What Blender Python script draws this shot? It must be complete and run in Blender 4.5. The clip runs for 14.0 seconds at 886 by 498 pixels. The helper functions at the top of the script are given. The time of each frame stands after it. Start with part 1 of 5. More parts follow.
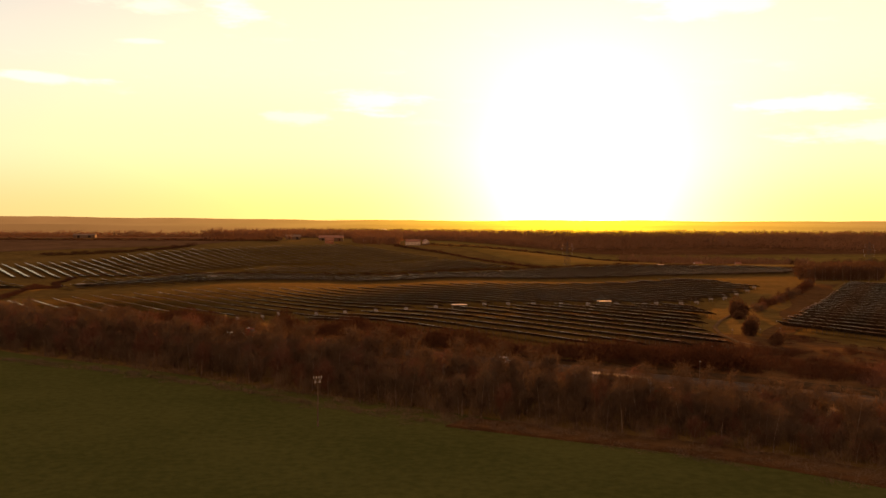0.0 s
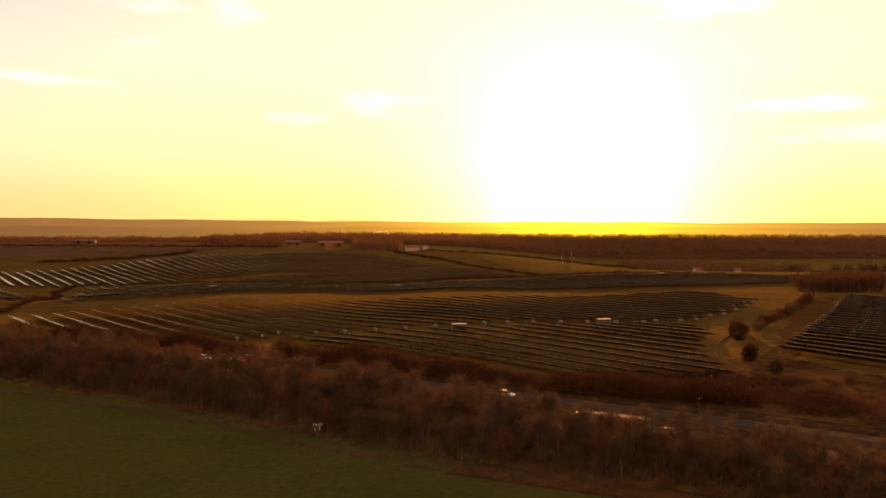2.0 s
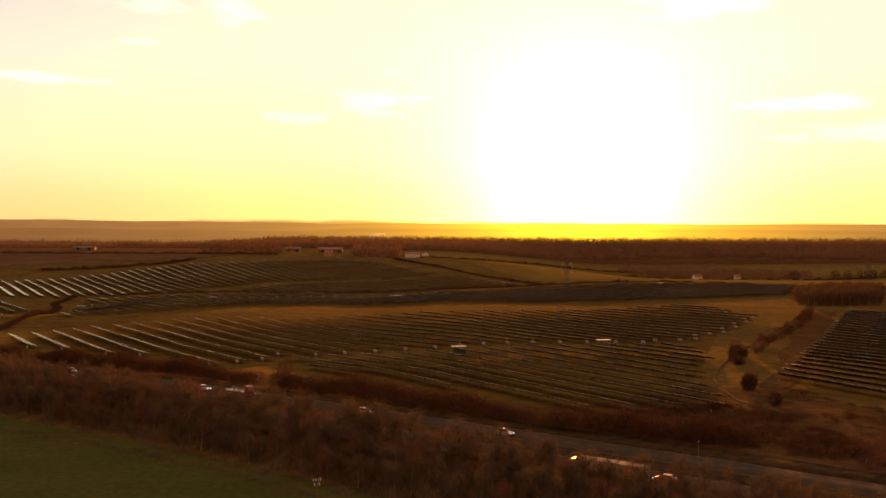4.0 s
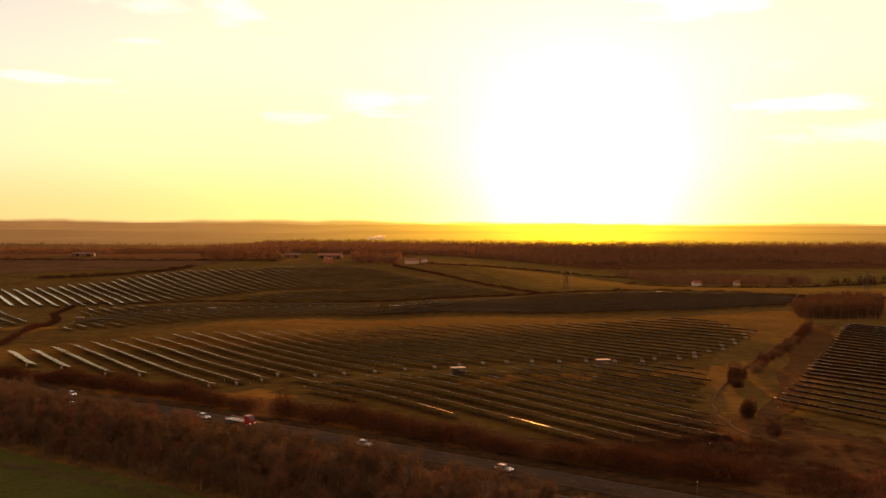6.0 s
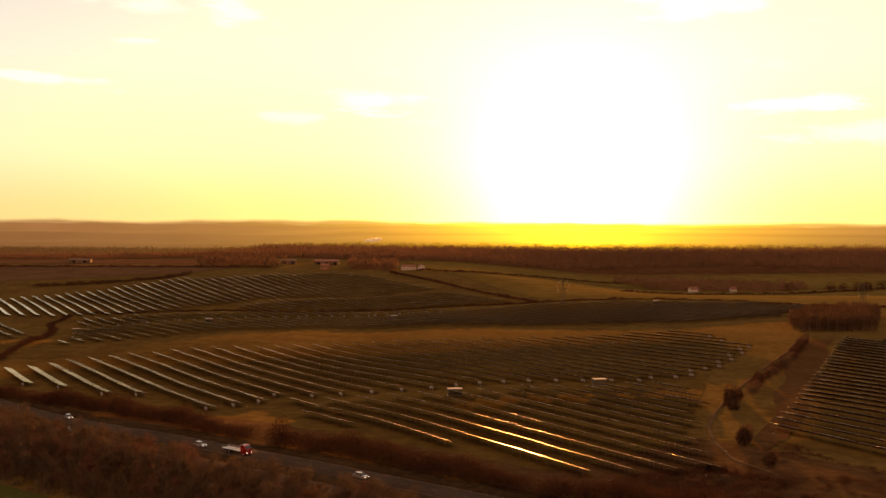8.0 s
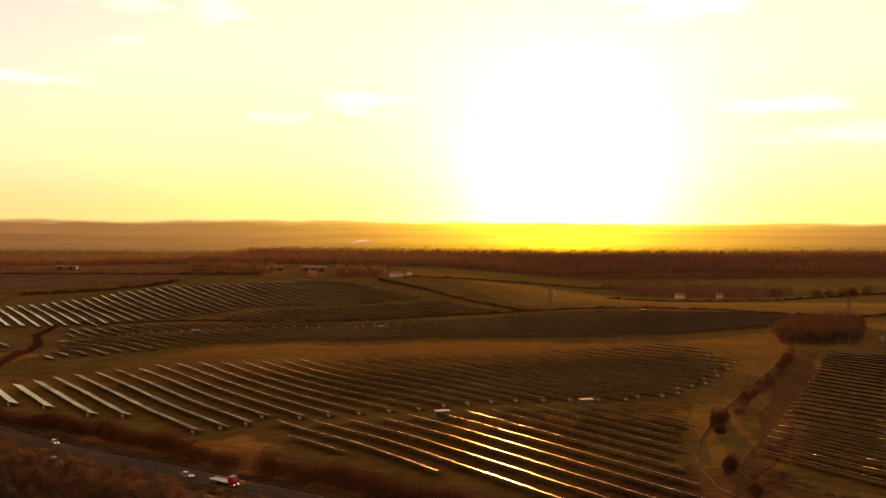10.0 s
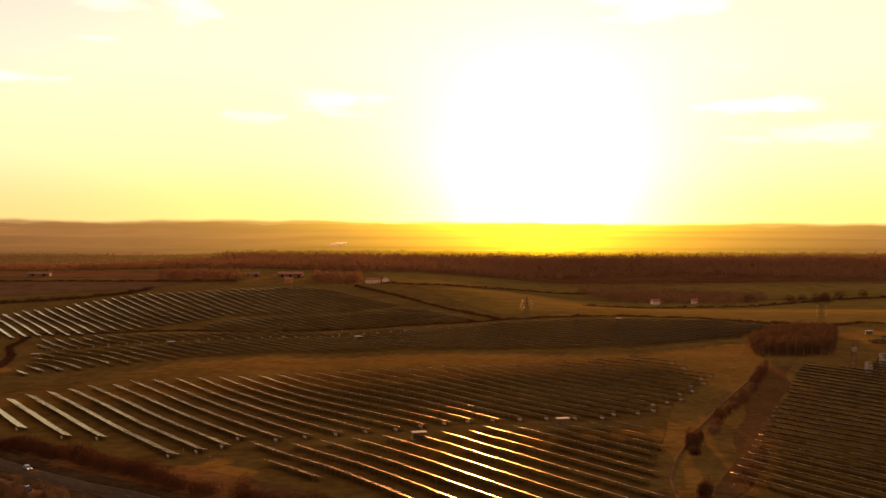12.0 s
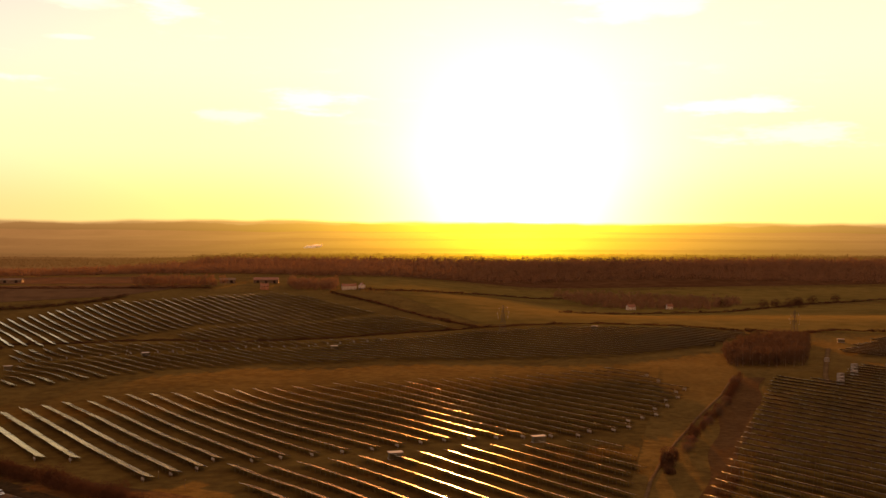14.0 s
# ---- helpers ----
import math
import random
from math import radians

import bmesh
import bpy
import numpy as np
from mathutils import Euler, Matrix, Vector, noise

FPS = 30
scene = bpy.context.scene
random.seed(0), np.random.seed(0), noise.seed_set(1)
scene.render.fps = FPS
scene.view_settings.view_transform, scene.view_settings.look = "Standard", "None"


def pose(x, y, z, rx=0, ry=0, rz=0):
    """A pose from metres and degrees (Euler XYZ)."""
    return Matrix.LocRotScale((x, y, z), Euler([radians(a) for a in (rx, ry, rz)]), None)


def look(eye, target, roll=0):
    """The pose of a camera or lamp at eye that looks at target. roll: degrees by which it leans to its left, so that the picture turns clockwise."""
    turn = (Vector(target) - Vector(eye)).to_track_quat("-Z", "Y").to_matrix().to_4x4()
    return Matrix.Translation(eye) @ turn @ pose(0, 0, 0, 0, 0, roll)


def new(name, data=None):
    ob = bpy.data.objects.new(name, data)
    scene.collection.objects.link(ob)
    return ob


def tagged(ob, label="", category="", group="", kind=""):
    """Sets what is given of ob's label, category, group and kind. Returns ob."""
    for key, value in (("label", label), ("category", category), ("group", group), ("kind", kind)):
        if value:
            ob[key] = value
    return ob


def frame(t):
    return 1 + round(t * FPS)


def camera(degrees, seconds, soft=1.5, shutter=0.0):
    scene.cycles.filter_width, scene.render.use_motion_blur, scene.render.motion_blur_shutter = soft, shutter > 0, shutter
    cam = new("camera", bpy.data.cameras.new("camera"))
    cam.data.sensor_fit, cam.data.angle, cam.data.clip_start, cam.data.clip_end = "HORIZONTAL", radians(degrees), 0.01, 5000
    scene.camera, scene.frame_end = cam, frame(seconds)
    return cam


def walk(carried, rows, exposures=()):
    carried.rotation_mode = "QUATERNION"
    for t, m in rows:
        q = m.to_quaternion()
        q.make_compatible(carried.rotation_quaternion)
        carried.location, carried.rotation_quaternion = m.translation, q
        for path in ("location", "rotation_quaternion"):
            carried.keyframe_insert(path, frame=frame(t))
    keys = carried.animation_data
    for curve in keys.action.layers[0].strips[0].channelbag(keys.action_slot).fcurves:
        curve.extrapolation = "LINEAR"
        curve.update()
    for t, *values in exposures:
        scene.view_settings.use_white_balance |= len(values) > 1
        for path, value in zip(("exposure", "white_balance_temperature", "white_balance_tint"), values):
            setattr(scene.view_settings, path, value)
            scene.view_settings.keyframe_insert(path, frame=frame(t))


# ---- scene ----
cam = camera(49.0, 14.0)
# seconds, height, heading, tilt, lean: the camera climbs straight up
RISE = [
    (0, 31.68, 0.19, -1.61, 0.30),
    (0.5, 33.48, 0.19, -1.61, 0.30),
    (1, 35.21, 0.19, -1.61, 0.30),
    (1.5, 36.97, 0.20, -1.61, 0.30),
    (2, 38.98, 0.18, -1.61, 0.30),
    (2.5, 41.12, 0.19, -1.61, 0.30),
    (3, 43.26, 0.18, -1.61, 0.30),
    (5.5, 53.64, 0.15, -1.61, 0.30),
    (6, 55.58, 0.13, -1.61, 0.30),
    (6.5, 57.62, 0.10, -1.61, 0.30),
    (7, 59.66, 0.13, -1.61, 0.30),
    (7.5, 61.59, 0.07, -1.61, 0.30),
    (10, 72.08, -0.79, -1.61, 0.30),
    (10.5, 74.11, -0.99, -1.61, 0.30),
    (11, 76.22, -1.37, -1.61, 0.30),
    (11.5, 78.21, -1.75, -1.61, 0.30),
    (12, 80.25, -2.16, -1.61, 0.30),
    (12.5, 82.26, -2.81, -1.61, 0.30),
    (13, 84.17, -3.35, -1.61, 0.30),
    (13.5, 86.04, -3.52, -1.61, 0.30),
    (14, 87.91, -3.55, -1.61, 0.30),
]


def risen(z, yaw, tilt, lean):
    far = Vector((-math.sin(radians(yaw)), math.cos(radians(yaw)), math.tan(radians(tilt))))
    eye = Vector((0, 0, z))
    return look(eye, eye + far, lean)


walk(cam, [(t, risen(*r)) for t, *r in RISE], ((0.0, 1.45), (14.0, 1.45)))

# ---------------------------------------------------------------- light
SUN_AZ, SUN_EL = 8.0, 2.0          # degrees to the right of +y, degrees above the horizon
SUN = Vector((math.sin(radians(SUN_AZ)) * math.cos(radians(SUN_EL)),
              math.cos(radians(SUN_AZ)) * math.cos(radians(SUN_EL)), math.sin(radians(SUN_EL))))


class Nodes:
    """Short hand for building a node tree."""

    def __init__(self, tree):
        self.tree = tree
        tree.nodes.clear()

    def add(self, kind, inputs=(), **settings):
        node = self.tree.nodes.new(kind)
        if "operation" in settings:
            node.operation = settings["operation"]
        if "use_clamp" in settings:
            node.use_clamp = settings["use_clamp"]
        if "interpolation_type" in settings:
            node.interpolation_type = settings["interpolation_type"]
        if "offset" in settings:
            node.offset = settings["offset"]
        for key, value in dict(inputs).items():
            if isinstance(value, bpy.types.NodeSocket):
                self.tree.links.new(value, node.inputs[key])
            else:
                node.inputs[key].default_value = value
        return node

    def math(self, op, a, b=0.0, c=0.0, clamp=False):
        return self.add("ShaderNodeMath", {0: a, 1: b, 2: c}, operation=op, use_clamp=clamp).outputs[0]

    def ramp(self, v, lo, hi, out0=0.0, out1=1.0):
        return self.add("ShaderNodeMapRange", {"Value": v, "From Min": lo, "From Max": hi, "To Min": out0, "To Max": out1},
                        interpolation_type="SMOOTHSTEP").outputs[0]

    def mix(self, f, a, b, blend="MIX"):
        node = self.tree.nodes.new("ShaderNodeMix")
        node.data_type, node.blend_type, node.clamp_factor = "RGBA", blend, True
        for i, v in ((0, f), (6, a), (7, b)):
            if isinstance(v, bpy.types.NodeSocket):
                self.tree.links.new(v, node.inputs[i])
            else:
                node.inputs[i].default_value = v if i == 0 else (*v, 1.0)[:4]
        return node.outputs[2]

    def noise(self, vector, scale, detail=4.0, rough=0.55):
        return self.add("ShaderNodeTexNoise", {"Vector": vector, "Scale": scale, "Detail": detail, "Roughness": rough}).outputs["Fac"]


def build_sky():
    world = bpy.data.worlds.new("sky")
    world.use_nodes = True
    scene.world = world
    n = Nodes(world.node_tree)
    way = n.add("ShaderNodeTexCoord").outputs["Generated"]
    unit = n.add("ShaderNodeVectorMath", {0: way}, operation="NORMALIZE").outputs[0]
    dot = n.add("ShaderNodeVectorMath", {0: unit, 1: SUN}, operation="DOT_PRODUCT").outputs["Value"]
    theta = n.math("MULTIPLY", n.math("ARCCOSINE", n.math("MINIMUM", dot, 0.99999)), 180 / math.pi)
    zed = n.add("ShaderNodeSeparateXYZ", {0: unit}).outputs[2]
    lift = n.math("MULTIPLY", n.math("ARCSINE", zed), 180 / math.pi)

    air = n.add("ShaderNodeTexSky")
    air.sky_type, air.sun_disc, air.sun_elevation, air.sun_rotation = "NISHITA", False, radians(SUN_EL), radians(SUN_AZ)
    air.altitude, air.dust_density, air.air_density = 60.0, 4.0, 1.2
    nishita = air.outputs[0]
    base = n.mix(n.ramp(lift, 0.0, 4.5), (0.76, 0.58, 0.25), (0.78, 0.74, 0.48))
    base = n.mix(n.ramp(lift, 3.5, 10.0), base, (0.68, 0.69, 0.62))
    base = n.mix(n.ramp(lift, 8, 15), base, (0.47, 0.53, 0.58))
    base = n.mix(n.ramp(lift, 16, 80), base, (0.82, 0.40, 0.195))
    base = n.mix(n.ramp(theta, 40, 150), base, (0.92, 0.40, 0.18))
    # thin drifting cloud: a few banks of streaks (degrees round, degrees up, half width, half height, weight)
    x, y, _ = n.add("ShaderNodeSeparateXYZ", {0: unit}).outputs
    round_ = n.math("MULTIPLY", n.math("ARCTAN2", x, y), 180 / math.pi)
    squash = n.add("ShaderNodeMapping", {"Vector": unit, "Scale": (14.0, 14.0, 60.0), "Location": (0.43, 0.2, 0.35)}).outputs[0]
    ragged = n.noise(squash, 1.0, 8.0, 0.6)
    veil = n.math("MULTIPLY", n.ramp(ragged, 0.58, 0.80), n.ramp(lift, 3, 8, 0.0, 0.35))
    for az, up, wide, high, weight in ((-12.6, 12.2, 2.2, 1.1, 1.0), (-16.5, 11.9, 3.0, 0.5, 0.6), (-22.6, 7.6, 3.6, 0.35, 0.9), (-17.3, 9.9, 1.5, 0.2, 0.7),
                                       (-4.2, 7.0, 3.4, 0.8, 0.9), (-9.0, 6.0, 3.0, 0.5, 0.6), (21.0, 6.6, 4.0, 0.5, 1.0), (22.5, 5.0, 5.0, 0.8, 0.7), (14.0, 12.2, 5.0, 1.0, 0.8)):
        dx = n.math("DIVIDE", n.math("SUBTRACT", round_, az), wide)
        dy = n.math("DIVIDE", n.math("SUBTRACT", lift, up), high)
        far = n.math("SQRT", n.math("ADD", n.math("MULTIPLY", dx, dx), n.math("MULTIPLY", dy, dy)))
        bank = n.ramp(n.math("SUBTRACT", n.math("ADD", 1.0, n.math("MULTIPLY", n.math("SUBTRACT", ragged, 0.5), 3.2)), far), 0.0, 0.7, 0.0, weight)
        veil = n.math("MAXIMUM", veil, bank)
    base = n.mix(veil, base, (1.15, 0.98, 0.84))
    # the hazy air round the sun: a wide warm glow and a white core
    wide = n.math("POWER", math.e, n.math("DIVIDE", theta, -14.0))
    core = n.math("POWER", math.e, n.math("DIVIDE", theta, -3.5))
    glow = n.add("ShaderNodeVectorMath", {0: (2.5, 1.2, 0.03), 3: wide}, operation="SCALE").outputs[0]
    white = n.add("ShaderNodeVectorMath", {0: (44.0, 9.0, 2.6), 3: core}, operation="SCALE").outputs[0]
    total = n.add("ShaderNodeVectorMath", {0: n.add("ShaderNodeVectorMath", {0: base, 1: glow}, operation="ADD").outputs[0], 1: white},
                  operation="ADD").outputs[0]
    total = n.add("ShaderNodeVectorMath", {0: total, 3: 0.86}, operation="SCALE").outputs[0]
    # the farthest country below the horizon, its bright haze painted into the sky colour
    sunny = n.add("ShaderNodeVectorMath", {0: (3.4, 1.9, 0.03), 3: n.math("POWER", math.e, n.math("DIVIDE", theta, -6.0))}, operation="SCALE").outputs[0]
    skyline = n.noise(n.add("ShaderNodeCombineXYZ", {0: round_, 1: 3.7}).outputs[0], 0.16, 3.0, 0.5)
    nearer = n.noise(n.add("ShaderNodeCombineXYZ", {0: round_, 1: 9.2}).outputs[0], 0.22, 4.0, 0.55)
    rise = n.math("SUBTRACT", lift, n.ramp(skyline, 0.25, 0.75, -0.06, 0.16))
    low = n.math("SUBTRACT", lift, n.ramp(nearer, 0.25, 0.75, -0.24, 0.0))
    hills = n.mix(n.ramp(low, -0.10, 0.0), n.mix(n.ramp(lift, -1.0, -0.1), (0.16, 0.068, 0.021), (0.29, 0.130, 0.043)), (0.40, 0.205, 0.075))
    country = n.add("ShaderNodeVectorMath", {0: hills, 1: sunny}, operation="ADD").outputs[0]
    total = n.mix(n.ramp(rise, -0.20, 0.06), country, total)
    tinted = n.add("ShaderNodeVectorMath", {0: nishita, 3: 0.03}, operation="SCALE").outputs[0]
    total = n.add("ShaderNodeVectorMath", {0: total, 1: tinted}, operation="ADD").outputs[0]
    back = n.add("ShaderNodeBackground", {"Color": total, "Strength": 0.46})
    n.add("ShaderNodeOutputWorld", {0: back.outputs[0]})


build_sky()
lamp = bpy.data.lights.new("sun", "SUN")
lamp.energy, lamp.angle, lamp.color = 5.0, radians(0.6), (1.0, 0.34, 0.062)
sun = new("sun", lamp)
sun.matrix_world = look(SUN * 1000, (0, 0, 0))


# ---------------------------------------------------------------- materials
def material(name, dark, light, scale=1.0, rough=0.8, spec=0.3, bump=0.0, bump_scale=None, metal=0.0,
             through_light=0.0, vary=0.0, broad=0.12, sheen=0.0, fibre=(1.0, 0.36, 0.04)):
    """A procedural surface: fine grain and broad patches between two colours, with relief, and light passing through leaves."""
    m = bpy.data.materials.new(name)
    m.use_nodes = True
    n = Nodes(m.node_tree)
    place = n.add("ShaderNodeNewGeometry").outputs["Position"]
    fine = n.noise(place, scale, 6.0, 0.6)
    wide = n.noise(place, scale * broad, 3.0, 0.5)
    f = n.math("ADD", n.math("MULTIPLY", fine, 0.6), n.math("MULTIPLY", wide, 0.4))
    f = n.ramp(f, 0.34, 0.66)
    if vary:
        pick = n.add("ShaderNodeObjectInfo").outputs["Random"]
        isle = n.add("ShaderNodeNewGeometry").outputs["Random Per Island"]
        f = n.math("ADD", n.math("MULTIPLY", f, 1 - vary), n.math("MULTIPLY", n.math("FRACT", n.math("ADD", pick, isle)), vary), clamp=True)
    colour = n.mix(f, dark, light)
    inputs = {"Base Color": colour, "Roughness": n.ramp(fine, 0.3, 0.7, max(rough - 0.08, 0.02), min(rough + 0.08, 1.0)),
              "Specular IOR Level": spec, "Metallic": metal, "Sheen Weight": sheen, "Sheen Roughness": 0.45, "Sheen Tint": (*fibre, 1.0)}
    if bump:
        inputs["Normal"] = n.add("ShaderNodeBump", {"Height": n.noise(place, bump_scale or scale * 2, 5.0, 0.6), "Strength": 1.0, "Distance": bump}).outputs[0]
    shade = n.add("ShaderNodeBsdfPrincipled", inputs).outputs[0]
    if through_light:
        glow = n.add("ShaderNodeBsdfTranslucent", {"Color": colour}).outputs[0]
        shade = n.add("ShaderNodeMixShader", {0: through_light, 1: shade, 2: glow}).outputs[0]
    n.add("ShaderNodeOutputMaterial", {0: shade})
    return m


MEADOW = material("meadow_grass", (0.034, 0.041, 0.011), (0.052, 0.058, 0.017), 0.7, 0.95, 0.0, 0.09, 2.2, broad=0.06)
ROUGH_GRASS = material("rough_grass", (0.044, 0.031, 0.010), (0.088, 0.063, 0.019), 0.25, 0.9, 0.0, 0.25, 0.6, sheen=0.03, fibre=(1.0, 0.7, 0.25))
FARM_GRASS = material("grass_between_panels", (0.040, 0.027, 0.008), (0.082, 0.057, 0.016), 0.15, 0.9, 0.0, 0.2, 0.5, sheen=0.03, fibre=(1.0, 0.7, 0.25))
PASTURE = material("pasture", (0.060, 0.048, 0.013), (0.105, 0.080, 0.022), 0.04, 0.9, 0.0, 0.2, 0.3, sheen=0.02, fibre=(1.0, 0.7, 0.25))
PLOUGH = material("winter_arable", (0.050, 0.034, 0.020), (0.086, 0.058, 0.033), 0.05, 0.9, 0.0, 0.25, 0.3, sheen=0.02)
LITTER = material("leaf_litter", (0.034, 0.020, 0.011), (0.066, 0.040, 0.021), 0.05, 0.9, 0.0, 0.3, 0.3, sheen=0.03)


def painted_haze(name, near, far, glow, reach):
    """Far country with haze painted as emission: paler with distance and towards the sun."""
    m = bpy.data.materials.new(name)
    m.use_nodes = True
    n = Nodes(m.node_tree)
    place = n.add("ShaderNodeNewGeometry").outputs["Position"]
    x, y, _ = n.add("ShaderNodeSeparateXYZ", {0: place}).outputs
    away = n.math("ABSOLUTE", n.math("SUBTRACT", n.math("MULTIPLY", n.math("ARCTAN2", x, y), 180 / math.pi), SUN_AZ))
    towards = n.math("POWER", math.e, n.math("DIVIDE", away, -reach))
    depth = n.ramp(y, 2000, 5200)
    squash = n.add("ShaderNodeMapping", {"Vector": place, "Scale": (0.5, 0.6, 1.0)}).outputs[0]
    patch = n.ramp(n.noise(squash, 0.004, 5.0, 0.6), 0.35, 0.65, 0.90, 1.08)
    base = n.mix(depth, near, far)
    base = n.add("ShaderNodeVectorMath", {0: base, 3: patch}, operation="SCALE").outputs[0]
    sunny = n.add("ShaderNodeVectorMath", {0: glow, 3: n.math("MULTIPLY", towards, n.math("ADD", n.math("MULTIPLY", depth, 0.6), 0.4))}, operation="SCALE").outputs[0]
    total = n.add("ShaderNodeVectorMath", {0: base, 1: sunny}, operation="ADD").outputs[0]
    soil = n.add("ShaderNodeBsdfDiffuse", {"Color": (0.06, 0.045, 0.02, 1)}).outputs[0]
    # emission stands in for the bright air in front of the land
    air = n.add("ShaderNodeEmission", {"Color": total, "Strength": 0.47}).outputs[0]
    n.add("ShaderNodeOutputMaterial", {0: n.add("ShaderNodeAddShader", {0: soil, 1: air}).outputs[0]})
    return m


HAZE_GLOW_LAND = painted_haze("haze_glow_country", (0.078, 0.027, 0.008), (0.28, 0.122, 0.040), (3.2, 1.6, 0.02), 6.0)
HAZE_GLOW_WOODS = painted_haze("haze_glow_woods", (0.064, 0.021, 0.006), (0.27, 0.116, 0.038), (2.9, 1.4, 0.015), 6.0)

BRACKEN = material("dead_bracken", (0.034, 0.021, 0.010), (0.070, 0.043, 0.019), 0.3, 0.9, 0.0, 0.3, 0.7, sheen=0.02, fibre=(1.0, 0.6, 0.2))
SCRUB = material("bramble_scrub", (0.040, 0.021, 0.012), (0.085, 0.043, 0.024), 0.8, 0.85, 0.0, through_light=0.10, vary=0.25)
TWIG = material("bare_twigs", (0.058, 0.042, 0.028), (0.098, 0.072, 0.047), 0.35, 0.8, 0.0, through_light=0.22, vary=0.2)
RED_TWIG = material("reddish_twigs", (0.078, 0.042, 0.029), (0.130, 0.070, 0.046), 0.35, 0.8, 0.0, through_light=0.20, vary=0.2)
DEAD_STEM = material("dead_stems", (0.085, 0.064, 0.042), (0.165, 0.120, 0.076), 0.35, 0.85, 0.0, through_light=0.35, vary=0.3)
BARK = material("bark", (0.09, 0.072, 0.052), (0.24, 0.185, 0.135), 3.0, 0.8, 0.1)
WOODS = material("far_woods", (0.135, 0.078, 0.044), (0.195, 0.112, 0.062), 0.03, 0.8, 0.0, through_light=0.16, vary=0.08)
CONIFER = material("dark_bushy_crowns", (0.052, 0.032, 0.019), (0.110, 0.066, 0.038), 0.3, 0.85, 0.0, through_light=0.18, vary=0.2)
ASPHALT = material("asphalt", (0.036, 0.030, 0.024), (0.056, 0.046, 0.036), 0.7, 0.95, 0.0, 0.01, 12.0)
GRAVEL = material("gravel_track", (0.060, 0.042, 0.022), (0.100, 0.070, 0.036), 0.6, 0.9, 0.0, 0.05, 4.0)
PAINT = material("white_road_paint", (0.085, 0.08, 0.07), (0.19, 0.18, 0.16), 2.0, 0.9, 0.0)
STEEL = material("galvanised_steel", (0.25, 0.25, 0.25), (0.42, 0.42, 0.42), 2.0, 0.45, 0.5, metal=0.7)
DULL_STEEL = material("dull_galvanised_frame", (0.075, 0.062, 0.048), (0.13, 0.108, 0.084), 1.0, 0.8, 0.0)
TRIM = material("aluminium_edge", (0.40, 0.31, 0.22), (0.54, 0.43, 0.31), 1.0, 0.30, 0.5, metal=0.9)
LATTICE = material("pylon_steel", (0.05, 0.043, 0.036), (0.085, 0.073, 0.06), 1.0, 0.7, 0.1)
GLASSY = material("glass_insulator", (0.35, 0.34, 0.32), (0.5, 0.49, 0.46), 2.0, 0.5, 0.15)
BACKSHEET = material("panel_back", (0.050, 0.034, 0.025), (0.080, 0.056, 0.040), 1.0, 0.85, 0.0)
CABIN = material("cabin_green_steel", (0.075, 0.070, 0.045), (0.12, 0.11, 0.075), 1.0, 0.7, 0.1)
ROOF_WHITE = material("pale_flat_roof", (0.34, 0.32, 0.29), (0.48, 0.46, 0.42), 1.0, 0.85, 0.02)
BOX_GREY = material("grey_inverter_case", (0.19, 0.18, 0.16), (0.28, 0.26, 0.23), 2.0, 0.5, 0.3)
TIMBER = material("weathered_pole", (0.06, 0.047, 0.034), (0.14, 0.11, 0.08), 2.0, 0.85, 0.1)
BRICK = material("house_brick", (0.22, 0.10, 0.06), (0.34, 0.17, 0.10), 2.0, 0.8, 0.2)
PLASTER_WHITE = material("white_plaster", (0.42, 0.39, 0.35), (0.56, 0.53, 0.48), 0.6, 0.8, 0.1)
CONTAINER = material("grey_container_steel", (0.15, 0.14, 0.125), (0.23, 0.215, 0.19), 0.5, 0.85, 0.0)
TRAILER = material("dusty_trailer_side", (0.18, 0.17, 0.15), (0.29, 0.275, 0.25), 0.5, 0.85, 0.02)
TILES = material("roof_tiles", (0.12, 0.06, 0.04), (0.22, 0.11, 0.07), 1.5, 0.75, 0.25)
BARN_SHEET = material("barn_sheeting", (0.10, 0.075, 0.056), (0.16, 0.122, 0.092), 0.8, 0.85, 0.02)
DARK_GLASS = material("dark_window_glass", (0.012, 0.013, 0.015), (0.02, 0.02, 0.022), 1.0, 0.08, 0.6)
TYRE = material("tyre_rubber", (0.015, 0.015, 0.015), (0.03, 0.03, 0.03), 4.0, 0.85, 0.2)
CAR_WHITE = material("white_car_paint", (0.66, 0.66, 0.65), (0.76, 0.76, 0.75), 0.8, 0.35, 0.25)
CAR_SILVER = material("silver_car_paint", (0.30, 0.30, 0.30), (0.38, 0.38, 0.38), 0.8, 0.3, 0.5, metal=0.5)
CAR_RED = material("red_paint", (0.17, 0.012, 0.010), (0.25, 0.018, 0.014), 0.8, 0.3, 0.4)
CAR_DARK = material("dark_car_paint", (0.02, 0.022, 0.028), (0.035, 0.036, 0.042), 0.8, 0.2, 0.6)
STEAM = material("white_steam", (0.8, 0.78, 0.75), (0.9, 0.88, 0.85), 0.02, 0.9, 0.0, through_light=0.7)


